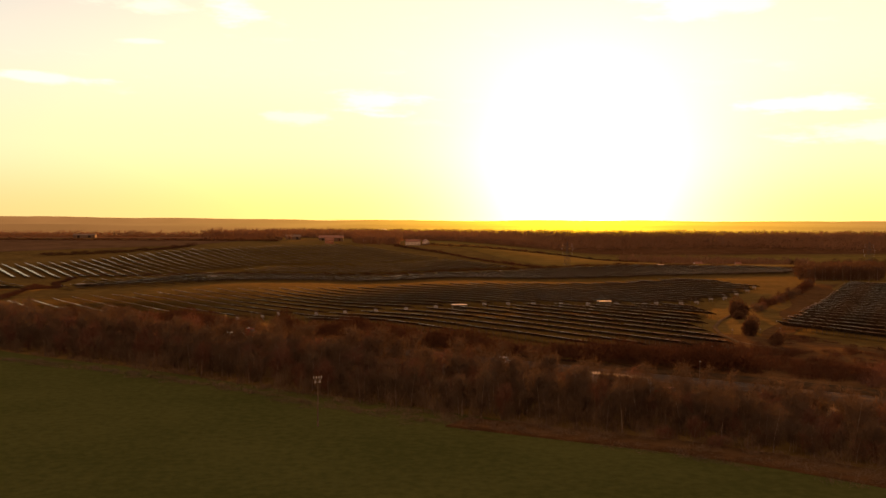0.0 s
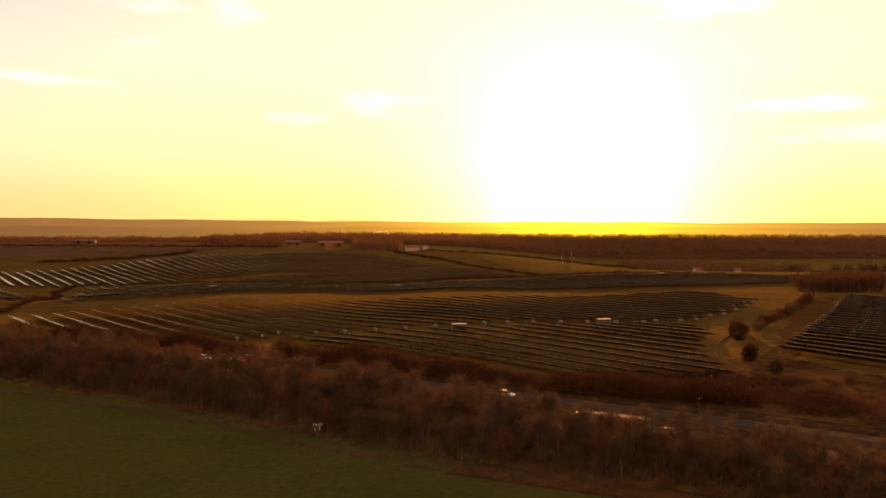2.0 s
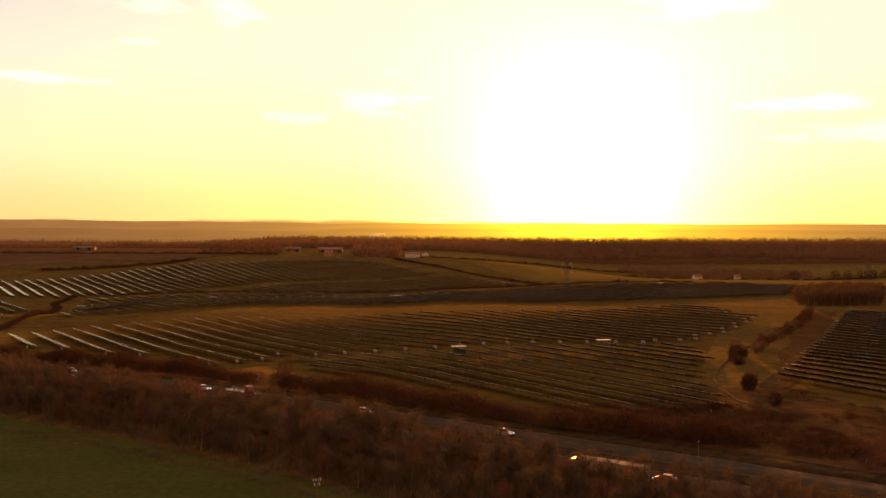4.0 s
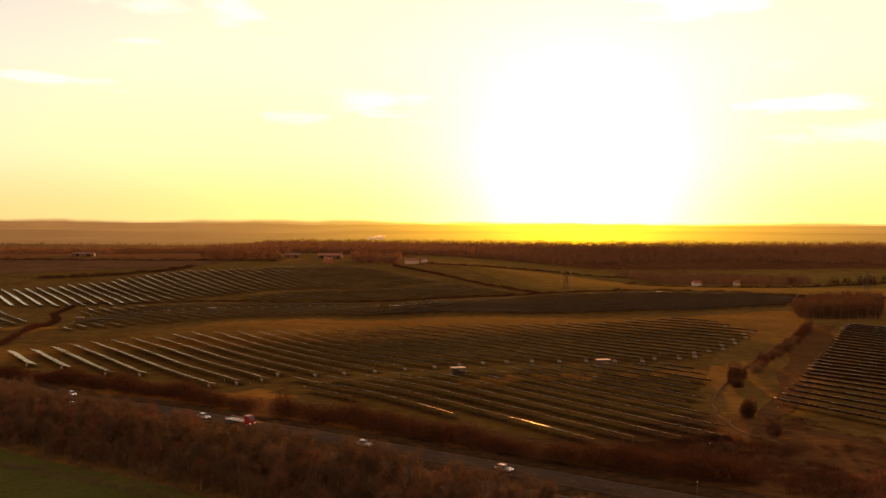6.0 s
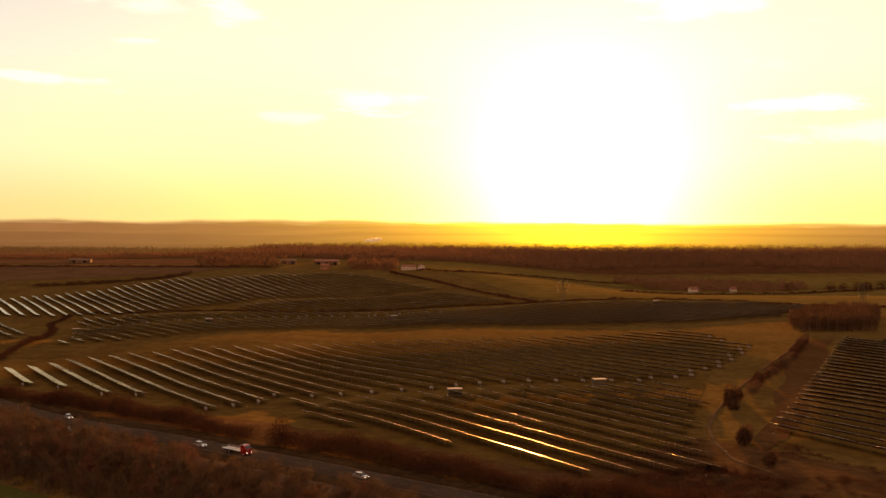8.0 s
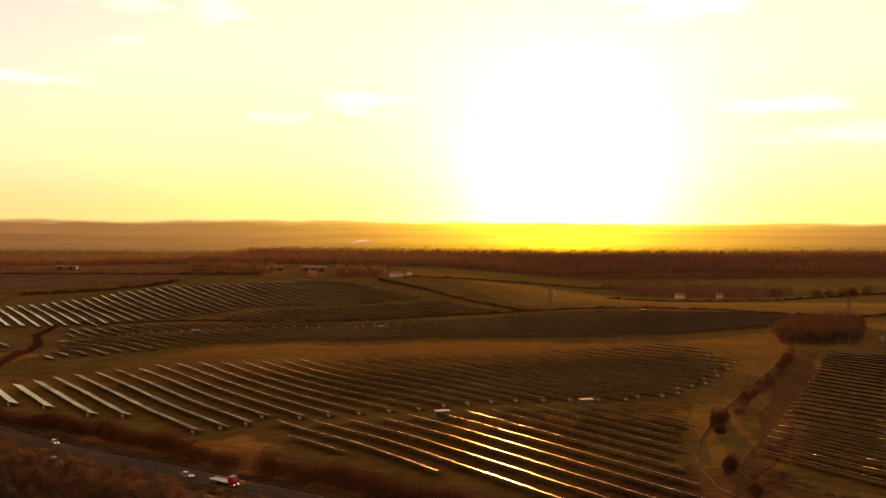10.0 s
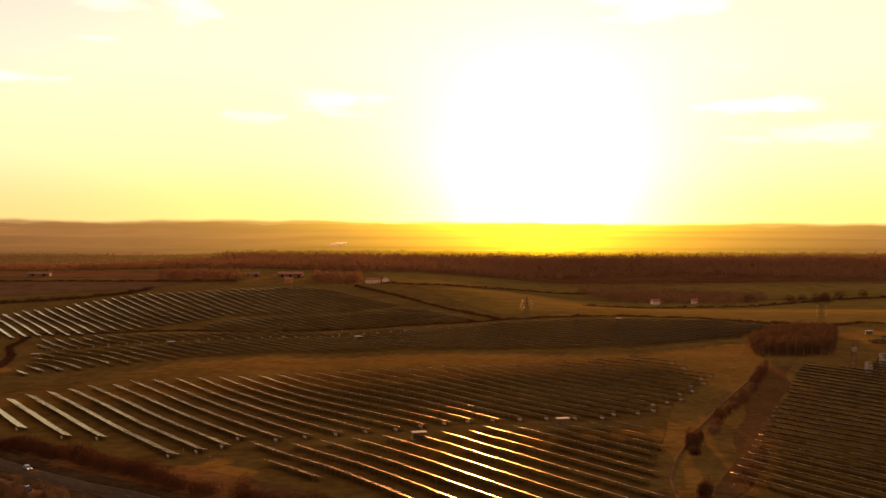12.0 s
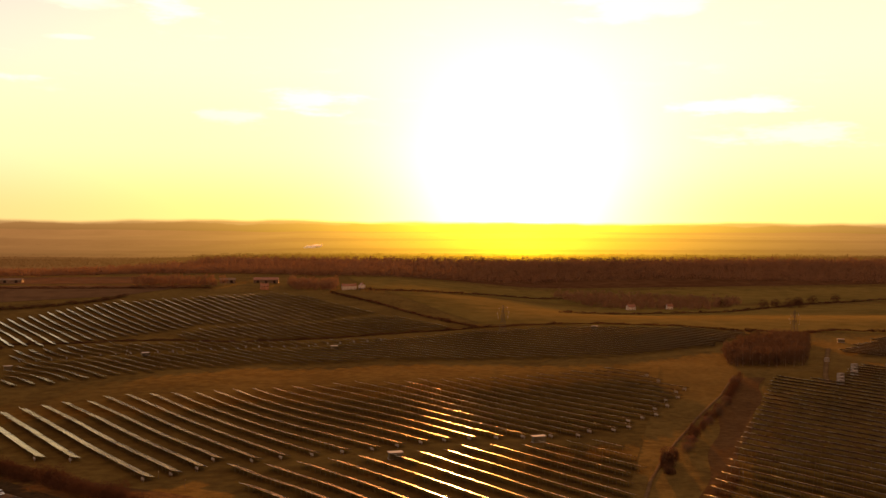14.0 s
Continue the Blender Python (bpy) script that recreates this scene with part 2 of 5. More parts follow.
def panel_glass():
    """Blue-black solar glass, with the cells' grid as a faint change of tone."""
    m = bpy.data.materials.new("solar_glass")
    m.use_nodes = True
    n = Nodes(m.node_tree)
    place = n.add("ShaderNodeTexCoord").outputs["Object"]
    pick = n.add("ShaderNodeObjectInfo").outputs["Random"]
    isle = n.add("ShaderNodeNewGeometry").outputs["Random Per Island"]
    cells = n.add("ShaderNodeTexBrick", {"Vector": place, "Color1": (0.010, 0.014, 0.030, 1), "Color2": (0.014, 0.018, 0.036, 1),
                  "Mortar": (0.05, 0.055, 0.065, 1), "Scale": 1.0, "Mortar Size": 0.006, "Brick Width": 0.16, "Row Height": 0.16}, offset=0.0)
    seams = n.add("ShaderNodeTexBrick", {"Vector": place, "Color1": (1, 1, 1, 1), "Color2": (0.7, 0.72, 0.78, 1), "Mortar": (2.5, 2.5, 2.5, 1),
                  "Scale": 1.0, "Mortar Size": 0.03, "Brick Width": 1.05, "Row Height": 1.94}, offset=0.0)
    tone = n.mix(1.0, cells.outputs["Color"], seams.outputs["Color"], "MULTIPLY")
    dirt = n.noise(n.add("ShaderNodeNewGeometry").outputs["Position"], 0.35, 4.0, 0.6)
    shine = n.math("ADD", n.ramp(dirt, 0.3, 0.7, 0.12, 0.20), n.math("MULTIPLY", n.math("FRACT", n.math("ADD", pick, isle)), 0.012))
    shade = n.add("ShaderNodeBsdfPrincipled", {"Base Color": tone, "Roughness": shine, "IOR": 1.5, "Specular IOR Level": 0.5})
    n.add("ShaderNodeOutputMaterial", {0: shade.outputs[0]})
    return m


SOLAR = panel_glass()


# ---------------------------------------------------------------- the lie of the land
def smooth(v, a, b):
    u = np.clip((np.asarray(v, float) - a) / (b - a), 0, 1)
    return u * u * (3 - 2 * u)


def land(x, y):
    """The height of the ground."""
    x, y = np.asarray(x, float), np.asarray(y, float)
    east = smooth(x, -44, 308)
    side = 2.6 * smooth(x, 0, 132) + 2.2 * smooth(-x, 114, 194)
    h = -(3.5 + side) * smooth(y, 317, 537) - (7.5 - side) * smooth(y, 551, 826)
    h = h - 1.8 * smooth(-x, 53, 132) * smooth(y, 262, 358) * (1 - smooth(y, 454, 592))
    h = h - 2.6 * smooth(-x, 176, 282) * smooth(y, 551, 661) * (1 - smooth(y, 771, 895))
    h = h - 14 * smooth(y, 895, 1377) * east * (1 - smooth(y, 1446, 1997))
    h = h + 13.2 * smooth(y, 826, 1239) * (1 - east) + 6.2 * smooth(-x, 70, 246) * smooth(y, 895, 1184) * (1 - smooth(y, 1308, 1790))
    h = h + 13.2 * smooth(y, 1446, 1997) * east - 12.3 * smooth(-x, 308, 616) * smooth(y, 1239, 1928)
    # the fall of the solar fields towards the west, and the rise in the east
    h = h + (1 - smooth(y, 860, 1200)) * (1.6 * smooth(-x, 53, 132) * smooth(y, 396, 484) - 1.8 * smooth(y, 200, 350) - 3.2 * smooth(-x, -18, 62) * smooth(y, 290, 360))
    h = h + 4.4 * smooth(x, 53, 176) * smooth(y, 370, 528) * (1 - smooth(y, 924, 1144)) - 2.5 * smooth(x, 132, 264) * smooth(y, 924, 1144) * (1 - smooth(y, 1350, 1700))
    h = h - 2.6 * smooth(-x, 200, 255) * smooth(y, 546, 669) * (1 - smooth(y, 748, 880))
    h = h - 1.8 * smooth(x, 98, 125) * (1 - smooth(y, 200, 350)) * smooth(y, 170, 230)
    h = h - 26 * smooth(y, 2360, 2991) + 56 * smooth(y, 3328, 4841)
    return h


def at(x, y, lift=0.0):
    return float(land(x, y)) + lift


# ---------------------------------------------------------------- building helpers
def mesh_of(name, verts, faces, mat, soft=False):
    me = bpy.data.meshes.new(name)
    me.from_pydata([tuple(v) for v in verts], [], [tuple(f) for f in faces])
    for m in (mat if isinstance(mat, (list, tuple)) else [mat]):
        me.materials.append(m)
    if soft:
        me.polygons.foreach_set("use_smooth", [True] * len(me.polygons))
    me.update()
    return me


def thing(name, x, y, z, turn=0.0, label="", category="", group="", kind=""):
    ob = new(name)
    ob.empty_display_size = 0.5
    ob.matrix_world = pose(x, y, z, 0, 0, turn)
    return tagged(ob, label, category, group, kind)


def hang(name, me, parent, m=None, label=""):
    """A mesh as a part of a thing or of a part."""
    ob = new(name, me)
    ob.parent = parent
    if m is not None:
        ob.matrix_basis = m
    return tagged(ob, label)


def part(name, bm, mat, parent, label="", m=None):
    me = bpy.data.meshes.new(name)
    bm.to_mesh(me)
    bm.free()
    me.materials.append(mat)
    return hang(name, me, parent, m, label)


BOX_FACES = [(0, 3, 2, 1), (4, 5, 6, 7), (0, 1, 5, 4), (1, 2, 6, 5), (2, 3, 7, 6), (3, 0, 4, 7)]


class Stock:
    """Gathers boxes, bars and slivers into one mesh."""

    def __init__(self):
        self.v, self.f = [], []

    def box(self, cx, cy, cz, sx, sy, sz, top=1.0):
        k = len(self.v)
        for z, s in ((-0.5, 1.0), (0.5, top)):
            for x, y in ((-0.5, -0.5), (0.5, -0.5), (0.5, 0.5), (-0.5, 0.5)):
                self.v.append((cx + x * sx * s, cy + y * sy * s, cz + z * sz))
        self.f += [tuple(k + i for i in f) for f in BOX_FACES]
        return self

    def bar(self, a, b, ra, rb=None, sides=4):
        a, b = Vector(a), Vector(b)
        rb = ra if rb is None else rb
        way = (b - a).normalized()
        side = way.orthogonal().normalized()
        other = way.cross(side)
        k = len(self.v)
        for p, r in ((a, ra), (b, rb)):
            for i in range(sides):
                w = 2 * math.pi * i / sides
                self.v.append(tuple(p + (side * math.cos(w) + other * math.sin(w)) * r))
        self.f += [(k + i, k + (i + 1) % sides, k + sides + (i + 1) % sides, k + sides + i) for i in range(sides)]
        self.f += [tuple(k + i for i in reversed(range(sides))), tuple(k + sides + i for i in range(sides))]
        return self

    def mesh(self, name, mat, soft=False):
        return mesh_of(name, self.v, self.f, mat, soft)


def rounded(sx, sy, sz, cz=0.0, bevel=0.05, segments=2):
    bm = bmesh.new()
    bmesh.ops.create_cube(bm, size=1.0)
    for v in bm.verts:
        v.co = Vector((v.co.x * sx, v.co.y * sy, v.co.z * sz + cz))
    bmesh.ops.bevel(bm, geom=bm.edges[:], offset=bevel, segments=segments, affect="EDGES", profile=0.5)
    return bm


# ---------------------------------------------------------------- ground
def spread(lo, hi, step, grow):
    """Coordinates that lie close together near zero and farther apart away from it."""
    out, p, s = [0.0], 0.0, step
    while p < hi:
        p += s
        s = max(step, (p - 450) * grow)
        out.append(min(p, hi))
    p, s = 0.0, step
    while p > lo:
        p -= s
        s = max(step, (-p - 450) * grow)
        out.insert(0, max(p, lo))
    return np.array(out)


def sheet(name, xs, ys, mat, lift=0.0, relief=0.0):
    gx, gy = np.meshgrid(xs, ys)
    gz = land(gx, gy) + lift
    if relief:
        gz = gz + relief * np.sin(gx * 0.31 + 1.7 * np.sin(gy * 0.13)) * np.sin(gy * 0.27 + gx * 0.11)
    verts = np.stack([gx, gy, gz], -1).reshape(-1, 3)
    w = len(xs)
    faces = [(j * w + i, j * w + i + 1, (j + 1) * w + i + 1, (j + 1) * w + i) for j in range(len(ys) - 1) for i in range(w - 1)]
    return new(name, mesh_of(name, verts.tolist(), faces, mat, True))


tagged(sheet("ground", spread(-4600, 4600, 9, 0.06), spread(-700, 4950, 10, 0.05), ROUGH_GRASS),
       "rough winter grassland rolling away to the horizon", "ground", kind="structure")


def field(name, corners, mat, lift, label, n=24, wave=0.0):
    """A patch of land between four corners, laid on the ground."""
    a, b, c, d = (np.array(p, float) for p in corners)
    verts, faces = [], []
    for j in range(n + 1):
        for i in range(n + 1):
            u, v = i / n, j / n
            p = a * (1 - u) * (1 - v) + b * u * (1 - v) + c * u * v + d * (1 - u) * v
            if wave:
                p = p + wave * np.array([math.sin(p[1] * 0.08), math.sin(p[0] * 0.09 + 1)])
            verts.append((p[0], p[1], at(p[0], p[1], lift)))
    faces = [(j * (n + 1) + i, j * (n + 1) + i + 1, (j + 1) * (n + 1) + i + 1, (j + 1) * (n + 1) + i) for j in range(n) for i in range(n)]
    return tagged(new(name, mesh_of(name, verts, faces, mat, True)), label, "field", kind="structure")


field("field_meadow", ((-290.4, -165.3), (202.4, -165.3), (63.4, 115.7), (-179.5, 285.1)), MEADOW, 0.12, "short green meadow grass in front of the tree belt", 60, 1.0)
field("field_solar", ((-237.2, 307), (52.9, 227.9), (179.8, 615), (-280.1, 818.2)), FARM_GRASS, 0.14, "mown grass between the solar panels", 40)
field("field_solar_far", ((-314.9, 723.9), (105.7, 647.7), (279.2, 900.3), (-373.3, 1002)), FARM_GRASS, 0.22, "grass between the far solar panels", 36)
field("field_solar_east", ((98.6, 287.7), (290.4, 82.6), (517, 678.7), (243.5, 578.3)), FARM_GRASS, 0.14, "grass under the eastern solar panels", 30)
field("field_verge", ((17.7, 243.9), (132, 126.7), (184.8, 179), (78.9, 287.7)), BRACKEN, 0.20, "rough verge of dead bracken and grass", 60, 2.5)
field("field_verge_north", ((-183.6, 390.2), (17.6, 220.7), (26.6, 246.9), (-174.2, 412)), BRACKEN, 0.20, "rough brown verge below the hedge", 60, 1.0)
field("field_track_side", ((85.5, 264.8), (105.9, 292.2), (225.7, 558.8), (205.5, 558.8)), BRACKEN, 0.26, "strip of dead bracken beside the hedge line", 60, 1.5)
field("field_pasture", ((97.1, 923.1), (339, 849), (580.8, 1322), (0, 1226)), PASTURE, 0.3, "open pasture beyond the solar farm", 30)
field("field_pasture_east", ((339, 849), (837.7, 734.2), (1100, 1460), (580.8, 1322)), PASTURE, 0.3, "pale pasture beyond the copse", 30)
field("field_arable", ((-816.1, 908.2), (-290.6, 1103), (-211.2, 1212), (-792, 1171)), PLOUGH, 0.3, "brown arable field on the hill", 24)
field("field_arable_far", ((-836, 1198), (-211.2, 1239), (-290.4, 1391), (-880, 1363)), PLOUGH, 0.3, "paler field behind the farm", 24)
field("backdrop_farmland", ((-2120, 2360), (2446, 2360), (2888, 4942), (-2888, 4942)), HAZE_GLOW_LAND, 3.5, "hazy distant farmland", 60)
field("field_slope", ((492.8, 1357), (1100, 1463), (1144, 1625), (545.6, 1584)), PASTURE, 0.35, "sloping pasture below the woods", 24)
field("field_mid", ((-17.6, 1246), (492.8, 1357), (545.6, 1584), (-52.8, 1487)), PASTURE, 0.35, "pasture below the woods", 24)

# ---------------------------------------------------------------- road

def road_strip(name, pts, width, mat, lift, label, category):
    """A strip along a line of plan points, laid on the ground."""
    pts = [Vector(p) for p in pts]
    verts, faces = [], []
    for i, p in enumerate(pts):
        way = (pts[min(i + 1, len(pts) - 1)] - pts[max(i - 1, 0)]).normalized()
        side = Vector((-way.y, way.x)) * width / 2
        for q in (p - side, p + side):
            verts.append((q.x, q.y, at(q.x, q.y, lift)))
    k = len(verts)
    verts += [(x, y, z - 0.35) for x, y, z in verts]
    for i in range(len(pts) - 1):
        a = 2 * i
        faces += [(a, a + 2, a + 3, a + 1), (k + a, k + a + 2, a + 2, a), (a + 1, a + 3, k + a + 3, k + a + 1)]
    return tagged(new(name, mesh_of(name, verts, faces, mat, True)), label, category, kind="structure")


# the far carriageway's middle line, bending gently
ROAD = [(-387.1, 536.5), (-283.6, 464.5), (-179.5, 382.2), (-138.8, 343.1), (-101.5, 302.2), (-64.3, 273.9), (-35.5, 253.5), (-14.1, 237.3), (12.3, 217.9), (33.4, 202.5), (54.6, 188), (78.3, 170.1), (123.2, 136.3), (211.2, 68.9)]


def along(line, step):
    """Evenly spaced points and ways along a line of plan points."""
    pts = [Vector(p) for p in line]
    out, left = [], 0.0
    for a, b in zip(pts, pts[1:]):
        run = (b - a).length
        while left <= run:
            out.append((a + (b - a) * (left / run), (b - a).normalized()))
            left += step
        left -= run
    return out


def beside(line, off, step=8.0):
    return [p + Vector((-w.y, w.x)) * off for p, w in along(line, step)]


road_strip("grass_margin", beside([(1.8, 152.2), (17.6, 143.9), (33.4, 135.7), (45.8, 126.7), (58.1, 115.7), (88, 95), (132, 63.4)], 0, 5), 7.5, BRACKEN, 0.30,
           "rough brown grass between meadow and trees", "verge")
VERGE_SOIL = material("mown_dead_verge", (0.020, 0.015, 0.009), (0.048, 0.034, 0.018), 0.4, 0.95, 0.0, 0.1, 1.0)
road_strip("verge_middle", beside(ROAD, -8.0), 6.6, VERGE_SOIL, 0.27, "dull brown grass between the two carriageways", "verge")
road_strip("verge_far", beside(ROAD, 9.0), 8.4, VERGE_SOIL, 0.27, "dull brown grass verge below the hedge", "verge")
road_strip("verge_near", beside(ROAD, -27.7), 13.5, VERGE_SOIL, 0.22, "dark leaf-strewn verge at the edge of the trees", "verge")
road_strip("road_far", beside(ROAD, 0.0), 9.3, ASPHALT, 0.32, "grey asphalt carriageway behind the trees", "road")
road_strip("road_near", beside(ROAD, -16.0), 9.3, ASPHALT, 0.32, "grey asphalt carriageway beside the tree belt", "road")
road_strip("road_layby", [p for p in beside(ROAD, -22.9) if -18 < p.x < 46], 4.4, ASPHALT, 0.30, "asphalt lay-by beside the road", "lay-by")


def road_marks():
    stock = Stock()
    for off, dashes in ((-4.1, False), (4.1, False), (0.0, True), (-11.9, False), (-20.1, False), (-16.0, True)):
        pts = along(ROAD, 4.5)
        for i, (p, w) in enumerate(pts):
            if dashes and i % 2:
                continue
            side = Vector((-w.y, w.x))
            c = p + side * off
            if not -230 < c.x < 125:
                continue
            half = 1.0 if dashes else 2.3
            k = len(stock.v)
            for a, b in ((-half, -0.06), (half, -0.06), (half, 0.06), (-half, 0.06)):
                q = c + w * a + side * b
                stock.v.append((q.x, q.y, at(q.x, q.y, 0.335)))
            stock.f.append((k, k + 1, k + 2, k + 3))
    tagged(new("road_marking", stock.mesh("road_marking", PAINT)), "worn white edge lines and lane dashes on the asphalt", "road marking", kind="stuff")


road_marks()
TRACK = [(85.9, 243.9), (79.2, 261.8), (80.6, 284.6), (84.7, 306), (93.3, 330.4), (103.7, 354.5), (121.1, 393.3), (149.1, 448.8), (178.9, 502), (210.2, 568.6)]
road_strip("farm_track", beside(TRACK, 0, 5), 1.3, GRAVEL, 0.31, "pale gravel track beside the hedge", "track")

road_strip("copse_track", beside([(253.3, 535.1), (265, 564.9), (297.2, 632.4), (337.7, 715.6)], 0, 6), 3.0, GRAVEL, 0.3, "pale gravel track along the copse", "track")


# ---------------------------------------------------------------- solar panels
ROW_ANGLE = -57.0
ALONG = Vector((math.cos(radians(ROW_ANGLE)), math.sin(radians(ROW_ANGLE))))
ACROSS = Vector((-ALONG.y, ALONG.x))       # the side to which the panels face
TILT, SLOPE, LOW = 17.5, 4.2, 1.3
TABLE = 18.0


def table_meshes():
    """One table of panels: three rows of upright modules on a steel frame. x along the row, y to the front."""
    rise, run = math.sin(radians(TILT)), math.cos(radians(TILT))
    deck = Stock()
    for t in (-0.045, 0.0):
        for x, c in ((-1, 0), (1, 0), (1, 1), (-1, 1)):
            # c runs from the low front edge up to the back
            deck.v.append((x * (TABLE / 2 - 0.04), SLOPE * run * (0.5 - c) + t * rise, LOW + c * SLOPE * rise + t * run))
    deck.f += BOX_FACES
    top = (0, -SLOPE * run / 2 - 0.02, LOW + SLOPE * rise - 0.01)
    deck.bar((-TABLE / 2, top[1], top[2]), (TABLE / 2, top[1], top[2]), 0.04, 0.04, 8)
    me = deck.mesh("panel_table", [SOLAR, BACKSHEET, TRIM])
    for k, p in enumerate(me.polygons):
        p.material_index = 2 if k > 5 else 0 if min(p.vertices) > 3 else 1
        p.use_smooth = k > 5
    rails = Stock()
    for s in (0.14 * SLOPE, 0.5 * SLOPE, 0.86 * SLOPE):
        y, z = SLOPE * run / 2 - s * run, LOW + s * rise - 0.12
        rails.box(0, y, z, TABLE - 0.3, 0.06, 0.08)
    for i in range(5):
        x = -TABLE / 2 + 1.8 + i * (TABLE - 3.6) / 4
        for c in (0.24 * SLOPE, 0.78 * SLOPE):
            y, z = SLOPE * run / 2 - c * run, LOW + c * rise - 0.16
            rails.bar((x, y, -0.6), (x, y, z), 0.05)
        rails.bar((x, SLOPE * run / 2 - 0.5 * run, LOW + 0.5 * rise - 0.16), (x, SLOPE * run / 2 - 0.93 * SLOPE * run, LOW + 0.93 * SLOPE * rise - 0.16), 0.045)
    return me, rails.mesh("support_frame", DULL_STEEL)


DECK, RACK = table_meshes()


def crossings(poly, off):
    """The stretches of one row line inside a field's outline, as lengths along the row."""
    cuts = []
    for (ax, ay), (bx, by) in zip(poly, poly[1:] + poly[:1]):
        a, b = ax * ACROSS.x + ay * ACROSS.y - off, bx * ACROSS.x + by * ACROSS.y - off
        if (a < 0) != (b < 0):
            f = a / (a - b)
            cuts.append((ax + (bx - ax) * f) * ALONG.x + (ay + (by - ay) * f) * ALONG.y)
    cuts.sort()
    return list(zip(cuts[::2], cuts[1::2]))


ROW_ENDS = []


def solar_field(poly, phase, pitch, group, label, flatter=0.0):
    lo = min(x * ACROSS.x + y * ACROSS.y for x, y in poly)
    hi = max(x * ACROSS.x + y * ACROSS.y for x, y in poly)
    k = math.ceil((lo - phase) / pitch)
    while phase + k * pitch < hi:
        off = phase + k * pitch
        k += 1
        for s0, s1 in crossings(poly, off):
            count = int(round((s1 - s0) / (TABLE + 0.25)))
            if count < 1:
                continue
            mid = (s0 + s1) / 2
            c = ALONG * mid + ACROSS * off
            row = thing("solar_row", c.x, c.y, at(c.x, c.y), ROW_ANGLE, label, "solar panels", group)
            inverse = row.matrix_world.inverted()
            for i in range(count):
                s = mid + (i - (count - 1) / 2) * (TABLE + 0.25)
                p = ALONG * s + ACROSS * off
                a, b = p - ALONG * TABLE / 2, p + ALONG * TABLE / 2
                za, zb = at(a.x, a.y), at(b.x, b.y)
                f0, f1 = p + ACROSS * 2, p - ACROSS * 2
                roll = 0.35 * math.degrees(math.atan2(at(f0.x, f0.y) - at(f1.x, f1.y), 4)) + flatter + random.uniform(-0.35, 0.35)
                dip = math.degrees(math.atan2(za - zb, TABLE)) + random.uniform(-0.25, 0.25)
                m = inverse @ pose(p.x, p.y, (za + zb) / 2 + random.uniform(-0.06, 0.06), 0, 0, ROW_ANGLE) @ pose(0, 0, 0, roll, dip, 0)
                table = hang("panel_table", DECK, row, m)
                hang("support_frame", RACK, table)
            e = ALONG * (mid + count * (TABLE + 0.25) / 2) + ACROSS * off
            ROW_ENDS.append((group, e, off))


FIELDS = {
    "rows of the main field": [(-211, 455.1), (-199, 478.9), (-185.9, 498.5), (-174.2, 510.4), (-148.4, 524.1), (-125.8, 530), (-87.4, 545.8), (-39.6, 560), (11.8, 555.6), (66.9, 577.5), (110.4, 589.7),
                               (153.6, 597.1), (165.5, 512.8), (136.3, 462.3), (102.6, 415.1), (65.7, 401), (32.8, 399.1), (2.7, 379.3), (-38, 382.2), (-63.4, 374.6), (-74, 357.7),
                               (-84.5, 351.5), (-120.5, 389.4), (-131.9, 388.8), (-162.4, 411.4), (-192.6, 431.1)],
    "rows below the service lane": [(-59.5, 364.8), (-33.3, 295.5), (-23.4, 300.4), (8.9, 270.9), (39.8, 238), (56.6, 239.5), (70.9, 246.9), (77.2, 292.2), (91.7, 341.1), (102, 399.1),
                                    (65.6, 385), (36.4, 384.6), (4.6, 364.2), (-37.9, 368.2)],
    "rows of the second field": [(-220.9, 558.8), (-179.1, 598.5), (-127.7, 636.7), (-78.8, 668.7), (-24.8, 672.5), (29.4, 666.4), (85.5, 672.9), (164.6, 659.2), (248.4, 721.3), (316.2, 822.4),
                                 (273, 862.5), (192, 871), (138, 870.4), (85.5, 872.9), (37, 836.2), (-42.3, 798.1), (-170.9, 730.8), (-264.2, 718)],
    "rows above the second lane": [(-268.8, 731.4), (-174.2, 743.6), (-44, 810.7), (18.1, 827.6), (-41.5, 835.5), (-111.4, 820.2), (-177.9, 809.1), (-238, 815.8), (-299.2, 792.5)],
    "rows of the hill field": [(-393.2, 821.5), (-364.2, 810.9), (-325.9, 805.6), (-280.1, 818.2), (-241.8, 840.6), (-215.9, 870.3), (-171.6, 925.8), (-108.2, 947.9), (-54.1, 973.6), (-17.8, 996.2), (3.5, 1002),
                               (-40.6, 1070), (-95, 1143), (-128.5, 1155), (-167.3, 1113), (-217.7, 1085), (-285.3, 1055), (-342.6, 977.5), (-376.8, 940), (-406.9, 919.9), (-471.5, 908.2)],
    "rows at the foot of the hill": [(-175.5, 841.1), (-142.4, 839.1), (-86.3, 843), (-41, 863.3), (7.2, 868.5), (60, 897.5), (70.6, 906.1), (10.7, 980.8), (-19.7, 978.8), (-56.1, 960.5), (-108.5, 934.2), (-153.9, 918.1), (-179.4, 876.6)],
    "rows of the western corner": [(-361.1, 777.8), (-301.4, 708.3), (-288.2, 667), (-256.1, 559.5), (-312.5, 592.8), (-423.2, 723.9)],
    "rows of the eastern field": [(104.5, 301.5), (128.1, 341.1), (147.6, 382.2), (171.6, 427.2), (196.7, 478.5), (233.4, 553.9), (261.7, 535.1), (293.4, 592.9), (401.1, 621.2), (278.7, 449.8), (160.0, 207.0)],
    "rows of the far eastern field": [(328.5, 668.1), (353.8, 642.4), (519.4, 734.2), (474.7, 849), (338.8, 692.1)],
}
